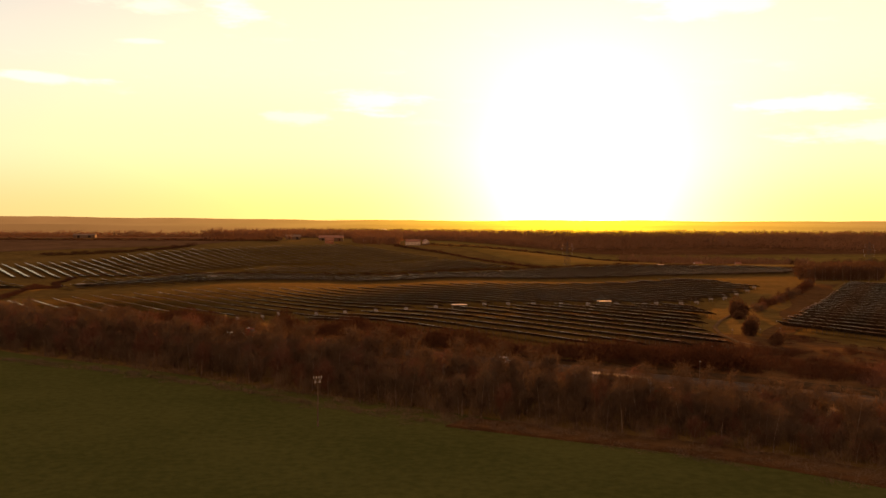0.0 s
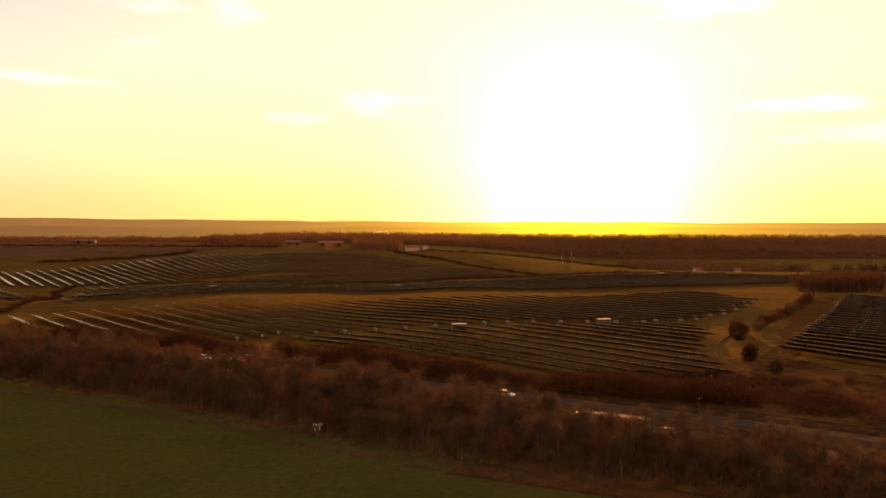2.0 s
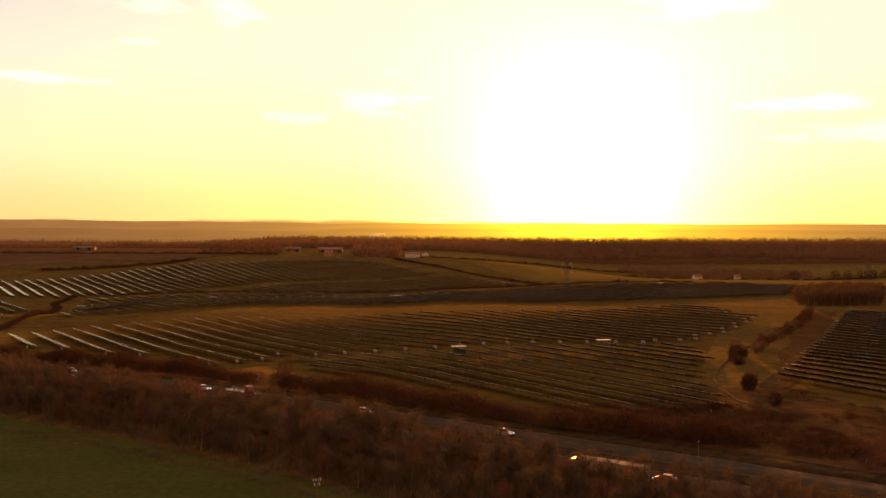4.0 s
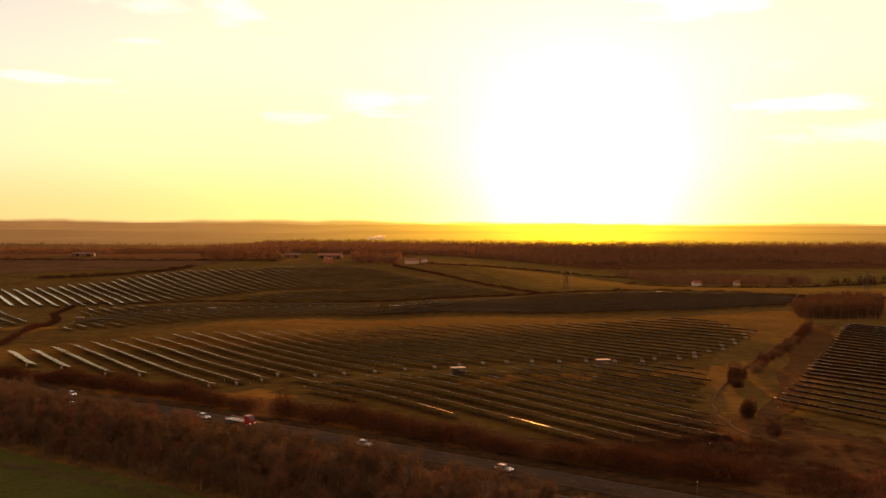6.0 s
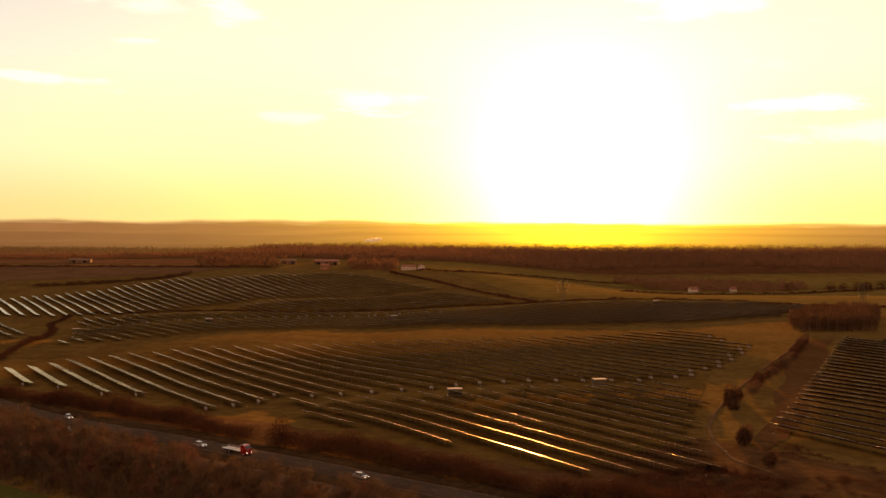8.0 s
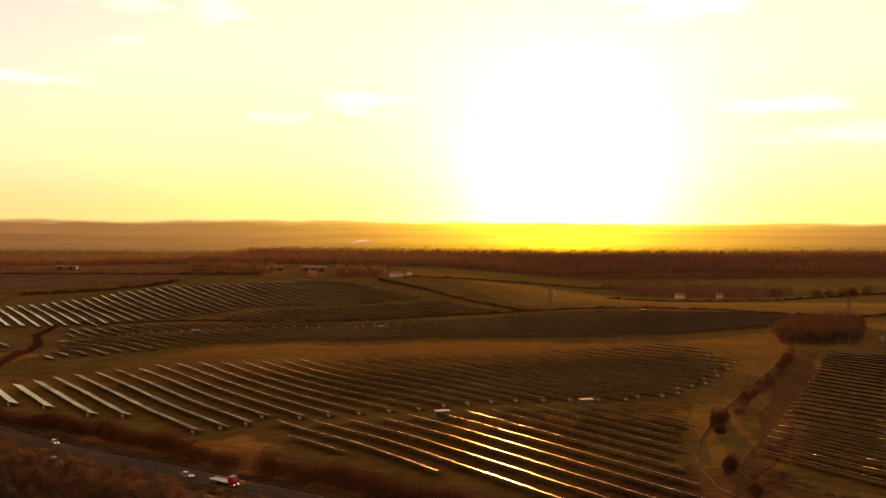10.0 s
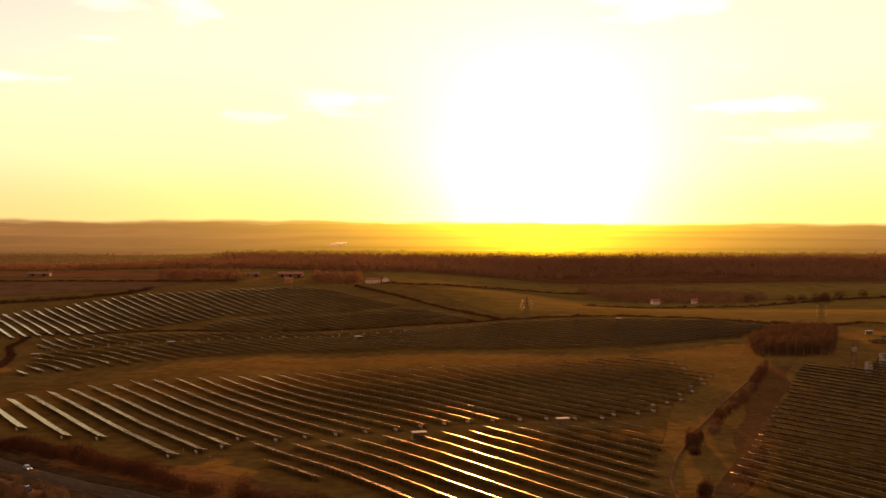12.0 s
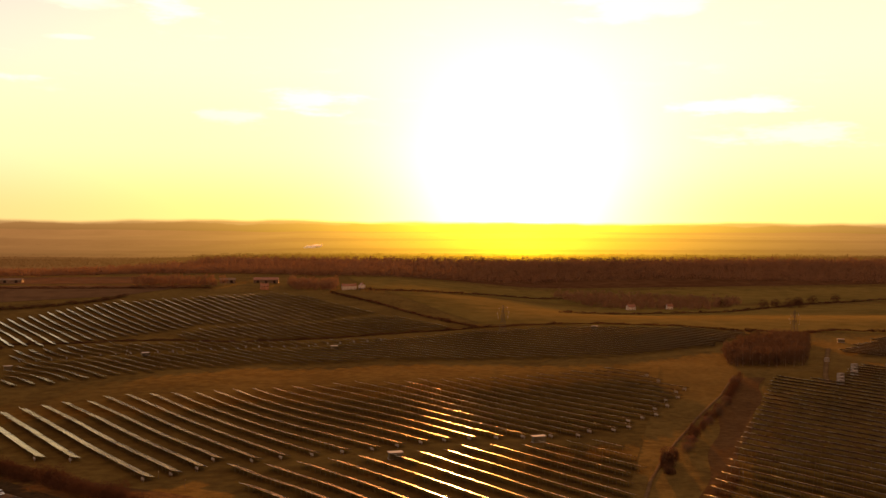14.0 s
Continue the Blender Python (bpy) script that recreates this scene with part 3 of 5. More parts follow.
# where the first row lies and how far the rows stand apart, field by field
SPACING = {"rows of the main field": (121.7, 10.7), "rows below the service lane": (142.4, 10.3), "rows of the second field": (133.7, 10.45),
           "rows above the second lane": (187.4, 10.0), "rows of the hill field": (209.9, 10.3), "rows at the foot of the hill": (389.5, 9.6),
           "rows of the western corner": (121.7, 10.5), "rows of the eastern field": (253.5, 9.7), "rows of the far eastern field": (267.2, 10.5)}
# degrees by which the tables of a field are set flatter than the common tilt
FLATTER = {"rows of the main field": 1.7, "rows below the service lane": 0.8, "rows of the eastern field": -3.0, "rows of the far eastern field": 0.0}
for group, outline in FIELDS.items():
    solar_field(outline, *SPACING[group], group, "long row of dark blue solar panels on steel legs in grass", FLATTER.get(group, 2.2))

# ---------------------------------------------------------------- planting
def tri_mesh(name, v, f, mat):
    me = bpy.data.meshes.new(name)
    v, f = np.asarray(v, np.float32), np.asarray(f, np.int32)
    me.vertices.add(len(v))
    me.vertices.foreach_set("co", v.ravel())
    me.loops.add(3 * len(f))
    me.loops.foreach_set("vertex_index", f.ravel())
    me.polygons.add(len(f))
    me.polygons.foreach_set("loop_start", np.arange(len(f), dtype=np.int32) * 3)
    me.update(calc_edges=True)
    me.materials.append(mat)
    return me


def units(rng, n, up=0.0):
    d = rng.normal(size=(n, 3))
    d[:, 2] += up
    return d / np.linalg.norm(d, axis=1, keepdims=True)


def slivers(rng, base, way, length, width):
    """Thin pointed triangles from base points along their ways."""
    n = len(base)
    side = np.cross(way, units(rng, n))
    side /= np.linalg.norm(side, axis=1, keepdims=True) + 1e-9
    length, width = np.broadcast_to(length, n)[:, None], np.broadcast_to(width, n)[:, None]
    v = np.stack([base - side * width / 2, base + side * width / 2, base + way * length], 1).reshape(-1, 3)
    return v, np.arange(3 * n).reshape(-1, 3)


def tapers(rng, a, b, ra, rb):
    """Three-sided tapered rods between points."""
    n = len(a)
    way = b - a
    way = way / (np.linalg.norm(way, axis=1, keepdims=True) + 1e-9)
    s = np.cross(way, units(rng, n))
    s /= np.linalg.norm(s, axis=1, keepdims=True) + 1e-9
    t = np.cross(way, s)
    v = []
    for p, r in ((a, ra), (b, rb)):
        for k in range(3):
            w = 2 * math.pi * k / 3
            v.append(p + (s * math.cos(w) + t * math.sin(w)) * np.broadcast_to(r, n)[:, None])
    v = np.stack(v, 1).reshape(-1, 3)
    one = np.array([(0, 1, 4), (0, 4, 3), (1, 2, 5), (1, 5, 4), (2, 0, 3), (2, 3, 5)])
    return v, (np.arange(n)[:, None, None] * 6 + one).reshape(-1, 3)


def joined(pieces):
    vs, fs, k = [], [], 0
    for v, f in pieces:
        vs.append(v)
        fs.append(f + k)
        k += len(v)
    return np.concatenate(vs), np.concatenate(fs)


def bare_tree(seed, h, reach, twigs, stems=1, fine=1.0, thick=1.0):
    """A leafless tree: tapered stems, rising limbs and a haze of twigs. Gives trunk and crown."""
    rng = np.random.default_rng(seed)
    trunk, limbs_a, limbs_b = [], [], []
    for k in range(stems):
        foot = np.array([0, 0, -0.4]) + (rng.normal(size=3) * (0.5, 0.5, 0) if stems > 1 else 0)
        lean = rng.normal(size=2) * h * 0.05
        knots = [foot, foot + (lean[0] * 0.3, lean[1] * 0.3, h * 0.35), foot + (lean[0], lean[1], h * 0.65), foot + (lean[0] * 1.3, lean[1] * 1.3, h * 0.82)]
        r = h * 0.014 * (1 if stems == 1 else 0.7)
        for i in range(3):
            trunk.append(tapers(rng, knots[i][None], knots[i + 1][None], r * (1 - i * 0.3), r * (0.7 - i * 0.3) + 0.005))
        m = 18 if stems == 1 else 8
        t = rng.uniform(0.15, 0.95, m)
        pts = np.array([knots[0] + (knots[3] - knots[0]) * x for x in t])
        az = rng.uniform(0, 2 * math.pi, m)
        up = rng.uniform(0.5, 1.6, m)
        d = np.stack([np.cos(az), np.sin(az), up], 1)
        d /= np.linalg.norm(d, axis=1, keepdims=True)
        long = reach * rng.uniform(0.6, 1.15, m) * np.sqrt(1.15 - (2 * t - 0.95) ** 2)
        limbs_a.append(pts)
        limbs_b.append(pts + d * long[:, None])
    a, b = np.concatenate(limbs_a), np.concatenate(limbs_b)
    crown = [tapers(rng, a, b, h * 0.005 + 0.012, 0.012)]
    pick = rng.integers(0, len(a), twigs)
    f = rng.uniform(0.25, 1.0, twigs)[:, None]
    base = a[pick] * (1 - f) + b[pick] * f + rng.normal(size=(twigs, 3)) * reach * 0.16
    way = (b - a)[pick]
    way = way / np.linalg.norm(way, axis=1, keepdims=True) * 0.6 + units(rng, twigs, 0.9)
    way /= np.linalg.norm(way, axis=1, keepdims=True)
    crown.append(slivers(rng, base, way, rng.uniform(0.5, 1.4, twigs) * fine, rng.uniform(0.022, 0.048, twigs) * thick))
    return joined(trunk), joined(crown)


def leafy_clump(seed, r, h, n, size, low=0.0, thin=(0.3, 0.6), rise=0.6):
    """A dense mound of small blades with an uneven outline: shrub, hedge piece or crown."""
    rng = np.random.default_rng(seed)
    lobes = rng.uniform(-0.55, 0.55, (6, 3)) * (r, r, h * 0.4) + (0, 0, low + h * 0.5)
    pick = rng.integers(0, 6, n)
    d = units(rng, n)
    rad = rng.uniform(0.35, 1.0, n)[:, None] ** 0.5
    base = lobes[pick] + d * rad * np.array((r * 0.62, r * 0.62, h * 0.42))
    base[:, 2] = np.maximum(base[:, 2], low)
    way = d * 0.7 + units(rng, n, rise)
    way /= np.linalg.norm(way, axis=1, keepdims=True)
    return slivers(rng, base, way, rng.uniform(0.6, 1.4, n) * size, rng.uniform(*thin, n) * size)


def thicket(seed, r, h, n, width=0.05):
    """A stand of thin upright shoots and side twigs growing close together."""
    rng = np.random.default_rng(seed)
    foot = rng.normal(size=(n, 3)) * (r * 0.5, r * 0.5, 0)
    tall = h * rng.uniform(0.35, 1.0, n) * np.exp(-(foot[:, 0] ** 2 + foot[:, 1] ** 2) / (3 * r * r))
    side = rng.uniform(size=n) < 0.55
    foot[:, 2] = np.where(side, tall * rng.uniform(0.2, 0.8, n), -0.2)
    way = units(rng, n) * np.where(side, 0.75, 0.22)[:, None] + (0, 0, 1)
    way /= np.linalg.norm(way, axis=1, keepdims=True)
    return slivers(rng, foot, way, np.where(side, tall * 0.45, tall), rng.uniform(0.6, 1.4, n) * width)


def placed(v, x, y, z, turn, scale):
    c, s = math.cos(turn), math.sin(turn)
    sx, sz = scale if isinstance(scale, tuple) else (scale, scale)
    out = np.empty_like(v)
    out[:, 0] = x + (v[:, 0] * c - v[:, 1] * s) * sx
    out[:, 1] = y + (v[:, 0] * s + v[:, 1] * c) * sx
    out[:, 2] = z + v[:, 2] * sz
    return out


def inside(poly, x, y):
    hit = False
    for (ax, ay), (bx, by) in zip(poly, poly[1:] + poly[:1]):
        if (ay > y) != (by > y) and x < ax + (y - ay) * (bx - ax) / (by - ay):
            hit = not hit
    return hit


def scatter(poly, gap, rng, tries=40000):
    """Uneven points inside an outline, at least a gap apart."""
    xs, ys = [p[0] for p in poly], [p[1] for p in poly]
    cells, out = {}, []
    area = (max(xs) - min(xs)) * (max(ys) - min(ys))
    for _ in range(min(tries, int(area / gap / gap * 4))):
        x, y = rng.uniform(min(xs), max(xs)), rng.uniform(min(ys), max(ys))
        key = (int(x // gap), int(y // gap))
        near = [p for i in (-1, 0, 1) for j in (-1, 0, 1) for p in cells.get((key[0] + i, key[1] + j), ())]
        if inside(poly, x, y) and all((px - x) ** 2 + (py - y) ** 2 > gap * gap for px, py in near):
            cells.setdefault(key, []).append((x, y))
            out.append((x, y))
    return out


rng = np.random.default_rng(7)

# the young bare plantation between meadow and road
BELT = [(-319.2, 396.6), (-179.2, 280.4), (-104.3, 235.1), (-70.4, 212.2), (-41.4, 191.4), (-29, 180.4), (-7, 162.5), (10.6, 152.9), (26.4, 146), (40.5, 137.7), (55.4, 125.3), (105.6, 90.9), (176, 46.8),
        (188.3, 60.6), (114.4, 115.7), (75.7, 147.4), (52.8, 162.5), (40.5, 165.3), (26.4, 173.5), (7, 190.1), (-22, 210.8), (-44.1, 226.4), (-75.4, 249.8), (-116.7, 285.1), (-193.2, 362.8), (-314.8, 447.8)]
FORMS = [(7.7, 0.28, 1), (7.0, 0.28, 1), (6.5, 0.30, 1), (8.1, 0.26, 1), (5.9, 0.34, 3), (5.0, 0.36, 3), (6.7, 0.32, 3)]
NEAR = [bare_tree(100 + i, h, h * r, 1800, k, 0.8, 0.85) for i, (h, r, k) in enumerate(FORMS)]
KINDS = [bare_tree(100 + i, h, h * r, 860, k, 0.9, 1.35) for i, (h, r, k) in enumerate(FORMS)]

FAR_KINDS = [bare_tree(100 + i, h, h * r, 330, k, 1.0, 2.2) for i, (h, r, k) in enumerate(FORMS)]


def lower(x):
    """The belt grows lower towards the east."""
    return 1.0 - 0.12 * float(smooth(x, 25, 53))


def taller(x, y):
    """The older trees stand along the road, most of all in the west."""
    rear = float(smooth(y + 0.72 * x, 168, 187))
    return 1.0 + rear * (0.12 + 0.20 * float(smooth(-x, -35, 18)))


spots = scatter(BELT, 2.3, rng)
rng.shuffle(spots)
trees_near = [p for p in spots if -66 < p[0] < 62 and inside(BELT, p[0], p[1])]
front = sorted(trees_near, key=lambda p: p[1] + 0.72 * p[0])[:170]
chosen = set(map(tuple, front))
models = []
for i, ((tv, tf), (cv, cf)) in enumerate(NEAR):
    red = i in (1, 5)
    models.append((tri_mesh("trunk", tv, tf, BARK), tri_mesh("crown", cv, cf, RED_TWIG if red else TWIG), red))
for x, y in front:
    k = int(rng.integers(0, len(KINDS)))
    trunk, crown, red = models[k]
    tree = thing("bare_tree", x, y, at(x, y), float(rng.uniform(0, 360)),
                 "leafless young tree with reddish twigs in the roadside belt" if red else "leafless young tree with brown twigs in the roadside belt",
                 "tree", "trees of the roadside belt")
    tree.scale = [float(rng.uniform(0.75, 1.15)) * lower(x) * taller(x, y)] * 3
    hang("trunk", trunk, tree)
    hang("crown", crown, tree)
twigs, reds = [], []
for p in spots:
    if tuple(p) in chosen:
        continue
    x, y = p
    k = int(rng.integers(0, len(KINDS)))
    (tv, tf), (cv, cf) = (KINDS if -110 < x < 66 else FAR_KINDS)[k]
    v, f = joined([(tv, tf), (cv, cf)])
    (reds if k in (1, 5) else twigs).append((placed(v, x, y, at(x, y), rng.uniform(0, 6.3), rng.uniform(0.75, 1.15) * lower(x) * taller(x, y)), f))
tagged(new("tree_belt", tri_mesh("tree_belt", *joined(twigs), TWIG)), "dense belt of leafless brown saplings beside the road", "trees", kind="stuff")
tagged(new("tree_belt_red", tri_mesh("tree_belt_red", *joined(reds), RED_TWIG)), "leafless reddish saplings among the roadside belt", "trees", kind="stuff")

# brambles under the belt
brush = []
SHOOTS = [thicket(220 + i, 1.9, 4.2, 190, 0.078) for i in range(5)]
EDGE = [(x, y - 3.4 - 4.8 * float(smooth(x, -9, 22))) if i < 12 else (x, y) for i, (x, y) in enumerate(BELT)]
for x, y in scatter(EDGE, 2.4, rng):
    v, f = SHOOTS[int(rng.integers(0, 5))]
    deep = 0.35 if not inside(BELT, x, y) else 1.0
    brush.append((placed(v, x, y, at(x, y), rng.uniform(0, 6.3), (rng.uniform(0.8, 1.2), rng.uniform(0.6, 1.2) * deep * lower(x))), f))
tagged(new("undergrowth", tri_mesh("undergrowth", *joined(brush), DEAD_STEM)), "thin bare shoots and dead stems under the saplings", "undergrowth", kind="stuff")


HEDGE_MODELS = {}


def hedge(line, high, wide, label, mat=SCRUB, step=1.5, blades=360, size=0.75):
    """A hedgerow along a line: bush after bush, with an uneven top."""
    key = (high, wide, blades, size)
    if key not in HEDGE_MODELS:
        HEDGE_MODELS[key] = [tri_mesh("bush", *leafy_clump(300 + i, wide * 0.55, high, blades, size, 0.0, (0.12, 0.26), 1.0), mat) for i in range(3)]
    x0, y0 = line[0]
    ob = thing("hedge", x0, y0, at(x0, y0), 0, label, "hedge")
    for p, w in along(line, step):
        q = p + Vector((-w.y, w.x)) * rng.uniform(-0.25, 0.25) * wide
        s, r = rng.uniform(0.7, 1.15) * (0.85 + 0.3 * math.sin(q.x * 0.23 + q.y * 0.11) * math.sin(q.x * 0.07)), rng.uniform(0.75, 1.25)
        hang("bush", HEDGE_MODELS[key][int(rng.integers(0, 3))], ob,
             pose(q.x - x0, q.y - y0, at(q.x, q.y) - at(x0, y0), 0, 0, float(rng.uniform(0, 360))) @ Matrix.Diagonal((r, r, s, 1)))


hedge([(-251.6, 445.4), (-185.6, 396.1), (-146.0, 372.5), (-125.3, 357.3)], 5.1, 7.7, "scrubby brown hedge between road and solar panels", blades=620)
hedge([(-119.5, 352.8), (-92.3, 323.6), (-74.1, 300.9), (-57.3, 285.3)], 6.1, 8.2, "tall bare hedge between road and solar panels", blades=620)
hedge([(-46.5, 279.1), (-23.1, 263.9), (0.1, 245.9), (20.4, 229.8)], 5.4, 8.8, "bushy brown hedge between road and solar panels", blades=620)
hedge([(23.0, 226.9), (50.3, 212.6), (65.2, 204.2)], 4.9, 8.8, "bushy brown hedge beside the road verge", blades=620)
hedge([(-230.1, 497.1), (-241, 549.9), (-254.1, 612.4), (-278.3, 695.4), (-305.7, 759.1), (-312.2, 816.9)], 2.3, 4.4, "dark hedge between two solar fields", step=2.2, blades=220, size=0.9)
hedge([(-312.1, 826.7), (-226.9, 835), (-182.3, 834.1), (-123, 821), (-61.3, 853), (7.2, 863.4), (87.1, 898.5), (141.2, 900.3), (197, 903.6), (276.2, 885.8), (326.3, 838.4)], 2.0, 3.9,
      "low dark hedge behind the second solar field", step=2.6, blades=130, size=1.2)
hedge([(-417.6, 1004), (-383.2, 1016), (-353.4, 1029), (-308.1, 1061), (-283.6, 1096)], 3.6, 6.6, "hedge above the hill field", step=3.0, blades=160, size=1.5)
hedge([(-792, 1154), (-433, 1160), (-274.6, 1165), (-200.6, 1171)], 2.7, 5.5, "long dark field hedge on the hill", step=4.0, blades=110, size=1.6)
hedge([(87, 906.3), (42.6, 983.3), (-3.5, 1073), (-61.6, 1171)], 2.7, 5.0, "hedge along the side of the hill field", step=3.0, blades=110, size=1.4)
hedge([(-31.7, 1223), (9.7, 1215), (105.6, 1281), (225.3, 1385), (290.4, 1446)], 2.7, 5.5, "field hedge crossing the pasture", step=4.0, blades=110, size=1.6)
hedge([(327.2, 849), (359.4, 822.4), (406.9, 849), (541, 793.7), (754, 734.2)], 2.2, 4.4, "hedge behind the copse", step=4.0, blades=110, size=1.6)
hedge([(197.2, 1061), (308.2, 1123), (418.9, 1164), (586.1, 1333), (793.8, 1443), (1056, 1487)], 2.7, 5.5, "thin field hedge across the pasture", step=5.0, blades=110, size=1.6)

# single shrubs along the track, on the verge and beside the fields
SHRUB = [leafy_clump(400 + i, 1.0, 2.0, 2200, 0.12, 0.0, (0.2, 0.4), 0.7) for i in range(4)]
SHRUB.append(leafy_clump(404, 1.0, 2.0, 3200, 0.15, 0.0, (0.4, 0.8), 0.6))
SHRUB_MESH = [tri_mesh("shrub", v, f, (SCRUB, TWIG, SCRUB, RED_TWIG, CONIFER)[i]) for i, (v, f) in enumerate(SHRUB)]


def shrub(x, y, wide, high, label, group, k=None):
    k = int(rng.integers(0, 4)) if k is None else k
    ob = new("shrub", SHRUB_MESH[k])
    ob.matrix_world = pose(x, y, at(x, y, -0.05), 0, 0, float(rng.uniform(0, 360))) @ Matrix.Diagonal((wide / 2, wide / 2, high / 2, 1))
    return tagged(ob, label, "shrub", group)


for x, y, w, h in ((105.0, 350.0, 8.1, 6.8), (111.0, 362.0, 5.4, 4.5), (103.0, 340.0, 4.5, 3.1), (88.6, 283.0, 6.8, 5.9), (91.0, 289.0, 3.6, 2.7), (87.3, 256.0, 4.8, 4.2)):
    shrub(x, y, w, h, "dark round bush beside the gravel track", "bushes by the track", 4)
for p, w in along([(119.4, 373.8), (135.4, 412.6), (154.6, 444.1), (178, 488.1), (207.3, 553.9)], 5.0):
    shrub(p.x + rng.uniform(-1, 1), p.y + rng.uniform(-1, 1), rng.uniform(4, 7), rng.uniform(2.5, 5.5), "bare brown bush in the hedge line beside the track", "hedge line bushes")
for p in beside(ROAD, -28.0, 2.6):
    if 14 < p.x < 53:
        shrub(p.x, p.y, rng.uniform(4, 6), rng.uniform(3.2, 4.2), "bare brown bush between the lay-by and the young trees", "bushes by the lay-by", 1)

for x, y, w, h in ((42.2, 141.9, 4.5, 4.0), (44.9, 139.1, 3.6, 3.2), (51, 133.6, 4.5, 4.0), (56.3, 128.1, 4.5, 3.8), (38.7, 136.3, 3.6, 2.3), (60.7, 121.2, 5.4, 4.5), (31.7, 141.9, 3.6, 2.2)):
    shrub(x, y, w, h, "reddish bare bush at the edge of the young trees", "bushes before the trees", 3)

tufts = []
for p, w in along([(-114.7, 226.4), (-70.4, 202.5), (-41.4, 182.5), (-17.6, 162.5), (5.3, 148), (17.6, 142.5), (25.5, 135.8), (35.2, 129.5), (44.9, 123.9), (53.7, 117.1), (88, 90.9)], 0.7):
    v, f = SHOOTS[int(rng.integers(0, 5))]
    q = p + Vector((-w.y, w.x)) * float(rng.normal()) * 1.3
    tufts.append((placed(v[:300], q.x, q.y, at(q.x, q.y), rng.uniform(0, 6.3), (rng.uniform(0.5, 1.1), rng.uniform(0.08, 0.28))), f[:100]))
tagged(new("dead_grass", tri_mesh("dead_grass", *joined(tufts), DEAD_STEM)), "tufts of dead grass along the edge of the meadow", "grass", kind="stuff")

# rough scrub between road and fields: a dense dark block, a reddish bank, and thin dead growth between
SCRUB_BLOCK = [(31.8, 229.3), (54.6, 209.4), (77.4, 192.8), (88.9, 206.6), (85.8, 238), (71, 252.8), (51.4, 243.9)]
RED_BANK = [(81, 187.3), (98.6, 162.5), (123.2, 141.9), (140.8, 154.2), (123.2, 192.8), (105.7, 215), (89.8, 209.4)]
VERGE = [(45.9, 229.3), (63.4, 212.2), (88, 187.3), (123.2, 154.2), (149.6, 151.5), (140.8, 206.6), (123.8, 238), (100.4, 286.1), (85.5, 264.8), (76.2, 243.9)]
for poly, gap, tall, name, mat, label in (
        (SCRUB_BLOCK, 2.0, 0.50, "scrub_block", SCRUB, "dark tangle of bare scrub beside the road"),
        (RED_BANK, 2.1, 0.62, "scrub_bank", RED_TWIG, "reddish bank of bare brambles above the road"),
        (VERGE, 2.3, 0.22, "verge_scrub", SCRUB, "thin dead stalks and brambles in rough grass")):
    weeds = []
    for x, y in scatter(poly, gap, rng):
        if name != "scrub_bank" and rng.uniform() > (0.5 if name == "verge_scrub" else 0.85) + 0.5 * math.sin(x * 0.11 + y * 0.05) * math.sin(y * 0.13):
            continue
        v, f = SHOOTS[int(rng.integers(0, 5))]
        weeds.append((placed(v, x, y, at(x, y), rng.uniform(0, 6.3), (rng.uniform(0.8, 1.2), tall * rng.uniform(0.6, 1.3))), f))
    tagged(new(name, tri_mesh(name, *joined(weeds), mat)), label, "scrub", kind="stuff")
for x, y, w, h in ((-46.5, 283, 7.5, 7.0), (84.5, 196.9, 6.3, 4.0), (91.5, 192.8, 5.4, 3.6), (103.8, 184.5, 6.3, 3.6), (73.9, 202.5, 5.4, 3.6), (61.7, 217.9, 5.4, 3.2), (68.9, 235.1, 4.5, 2.7), (99, 238, 4.5, 2.2), (112.7, 206.6, 5.4, 2.7)):
    shrub(x, y, w, h, "reddish brown scrub bush on the rough verge", "scrub on the verge")

# the dense copse beside the eastern field
COPSE = [(222, 604), (268, 604), (287, 640), (342, 762), (318, 775), (264, 715), (234, 650)]
FIR = [leafy_clump(500 + i, 2.8, 7.6, 420, 0.6) for i in range(4)]
FIR_MESH = [tri_mesh("crown", v, f, CONIFER) for v, f in FIR]
STEM = tri_mesh("trunk", *tapers(np.random.default_rng(3), np.array([[0, 0, -0.4]]), np.array([[0, 0, 6.5]]), 0.16, 0.05), BARK)
for x, y in scatter(COPSE, 4.0, rng)[:260]:
    k = int(rng.integers(0, 4))
    tree = thing("copse_tree", x, y, at(x, y), float(rng.uniform(0, 360)), "dark bushy tree in a dense copse by the solar field", "tree", "trees of the copse")
    tree.scale = [float(rng.uniform(0.95, 1.4))] * 3
    hang("crown", FIR_MESH[k], tree)
    hang("trunk", STEM, tree)


def far_trees(poly, gap, high, wide, name, label, mat=WOODS, blades=110, most=6000):
    pieces = []
    models = [leafy_clump(600 + i, 1.0, 1.0, blades, 0.30, 0.0, (0.25, 0.5), 0.8) for i in range(5)]
    for x, y in scatter(poly, gap, rng, 60000)[:most]:
        v, f = models[int(rng.integers(0, 5))]
        s = rng.uniform(0.75, 1.2)
        pieces.append((placed(v, x, y, at(x, y), rng.uniform(0, 6.3), (wide / 2 * s, high * s)), f))
    return tagged(new(name, tri_mesh(name, *joined(pieces), mat)), label, "woods", kind="stuff")


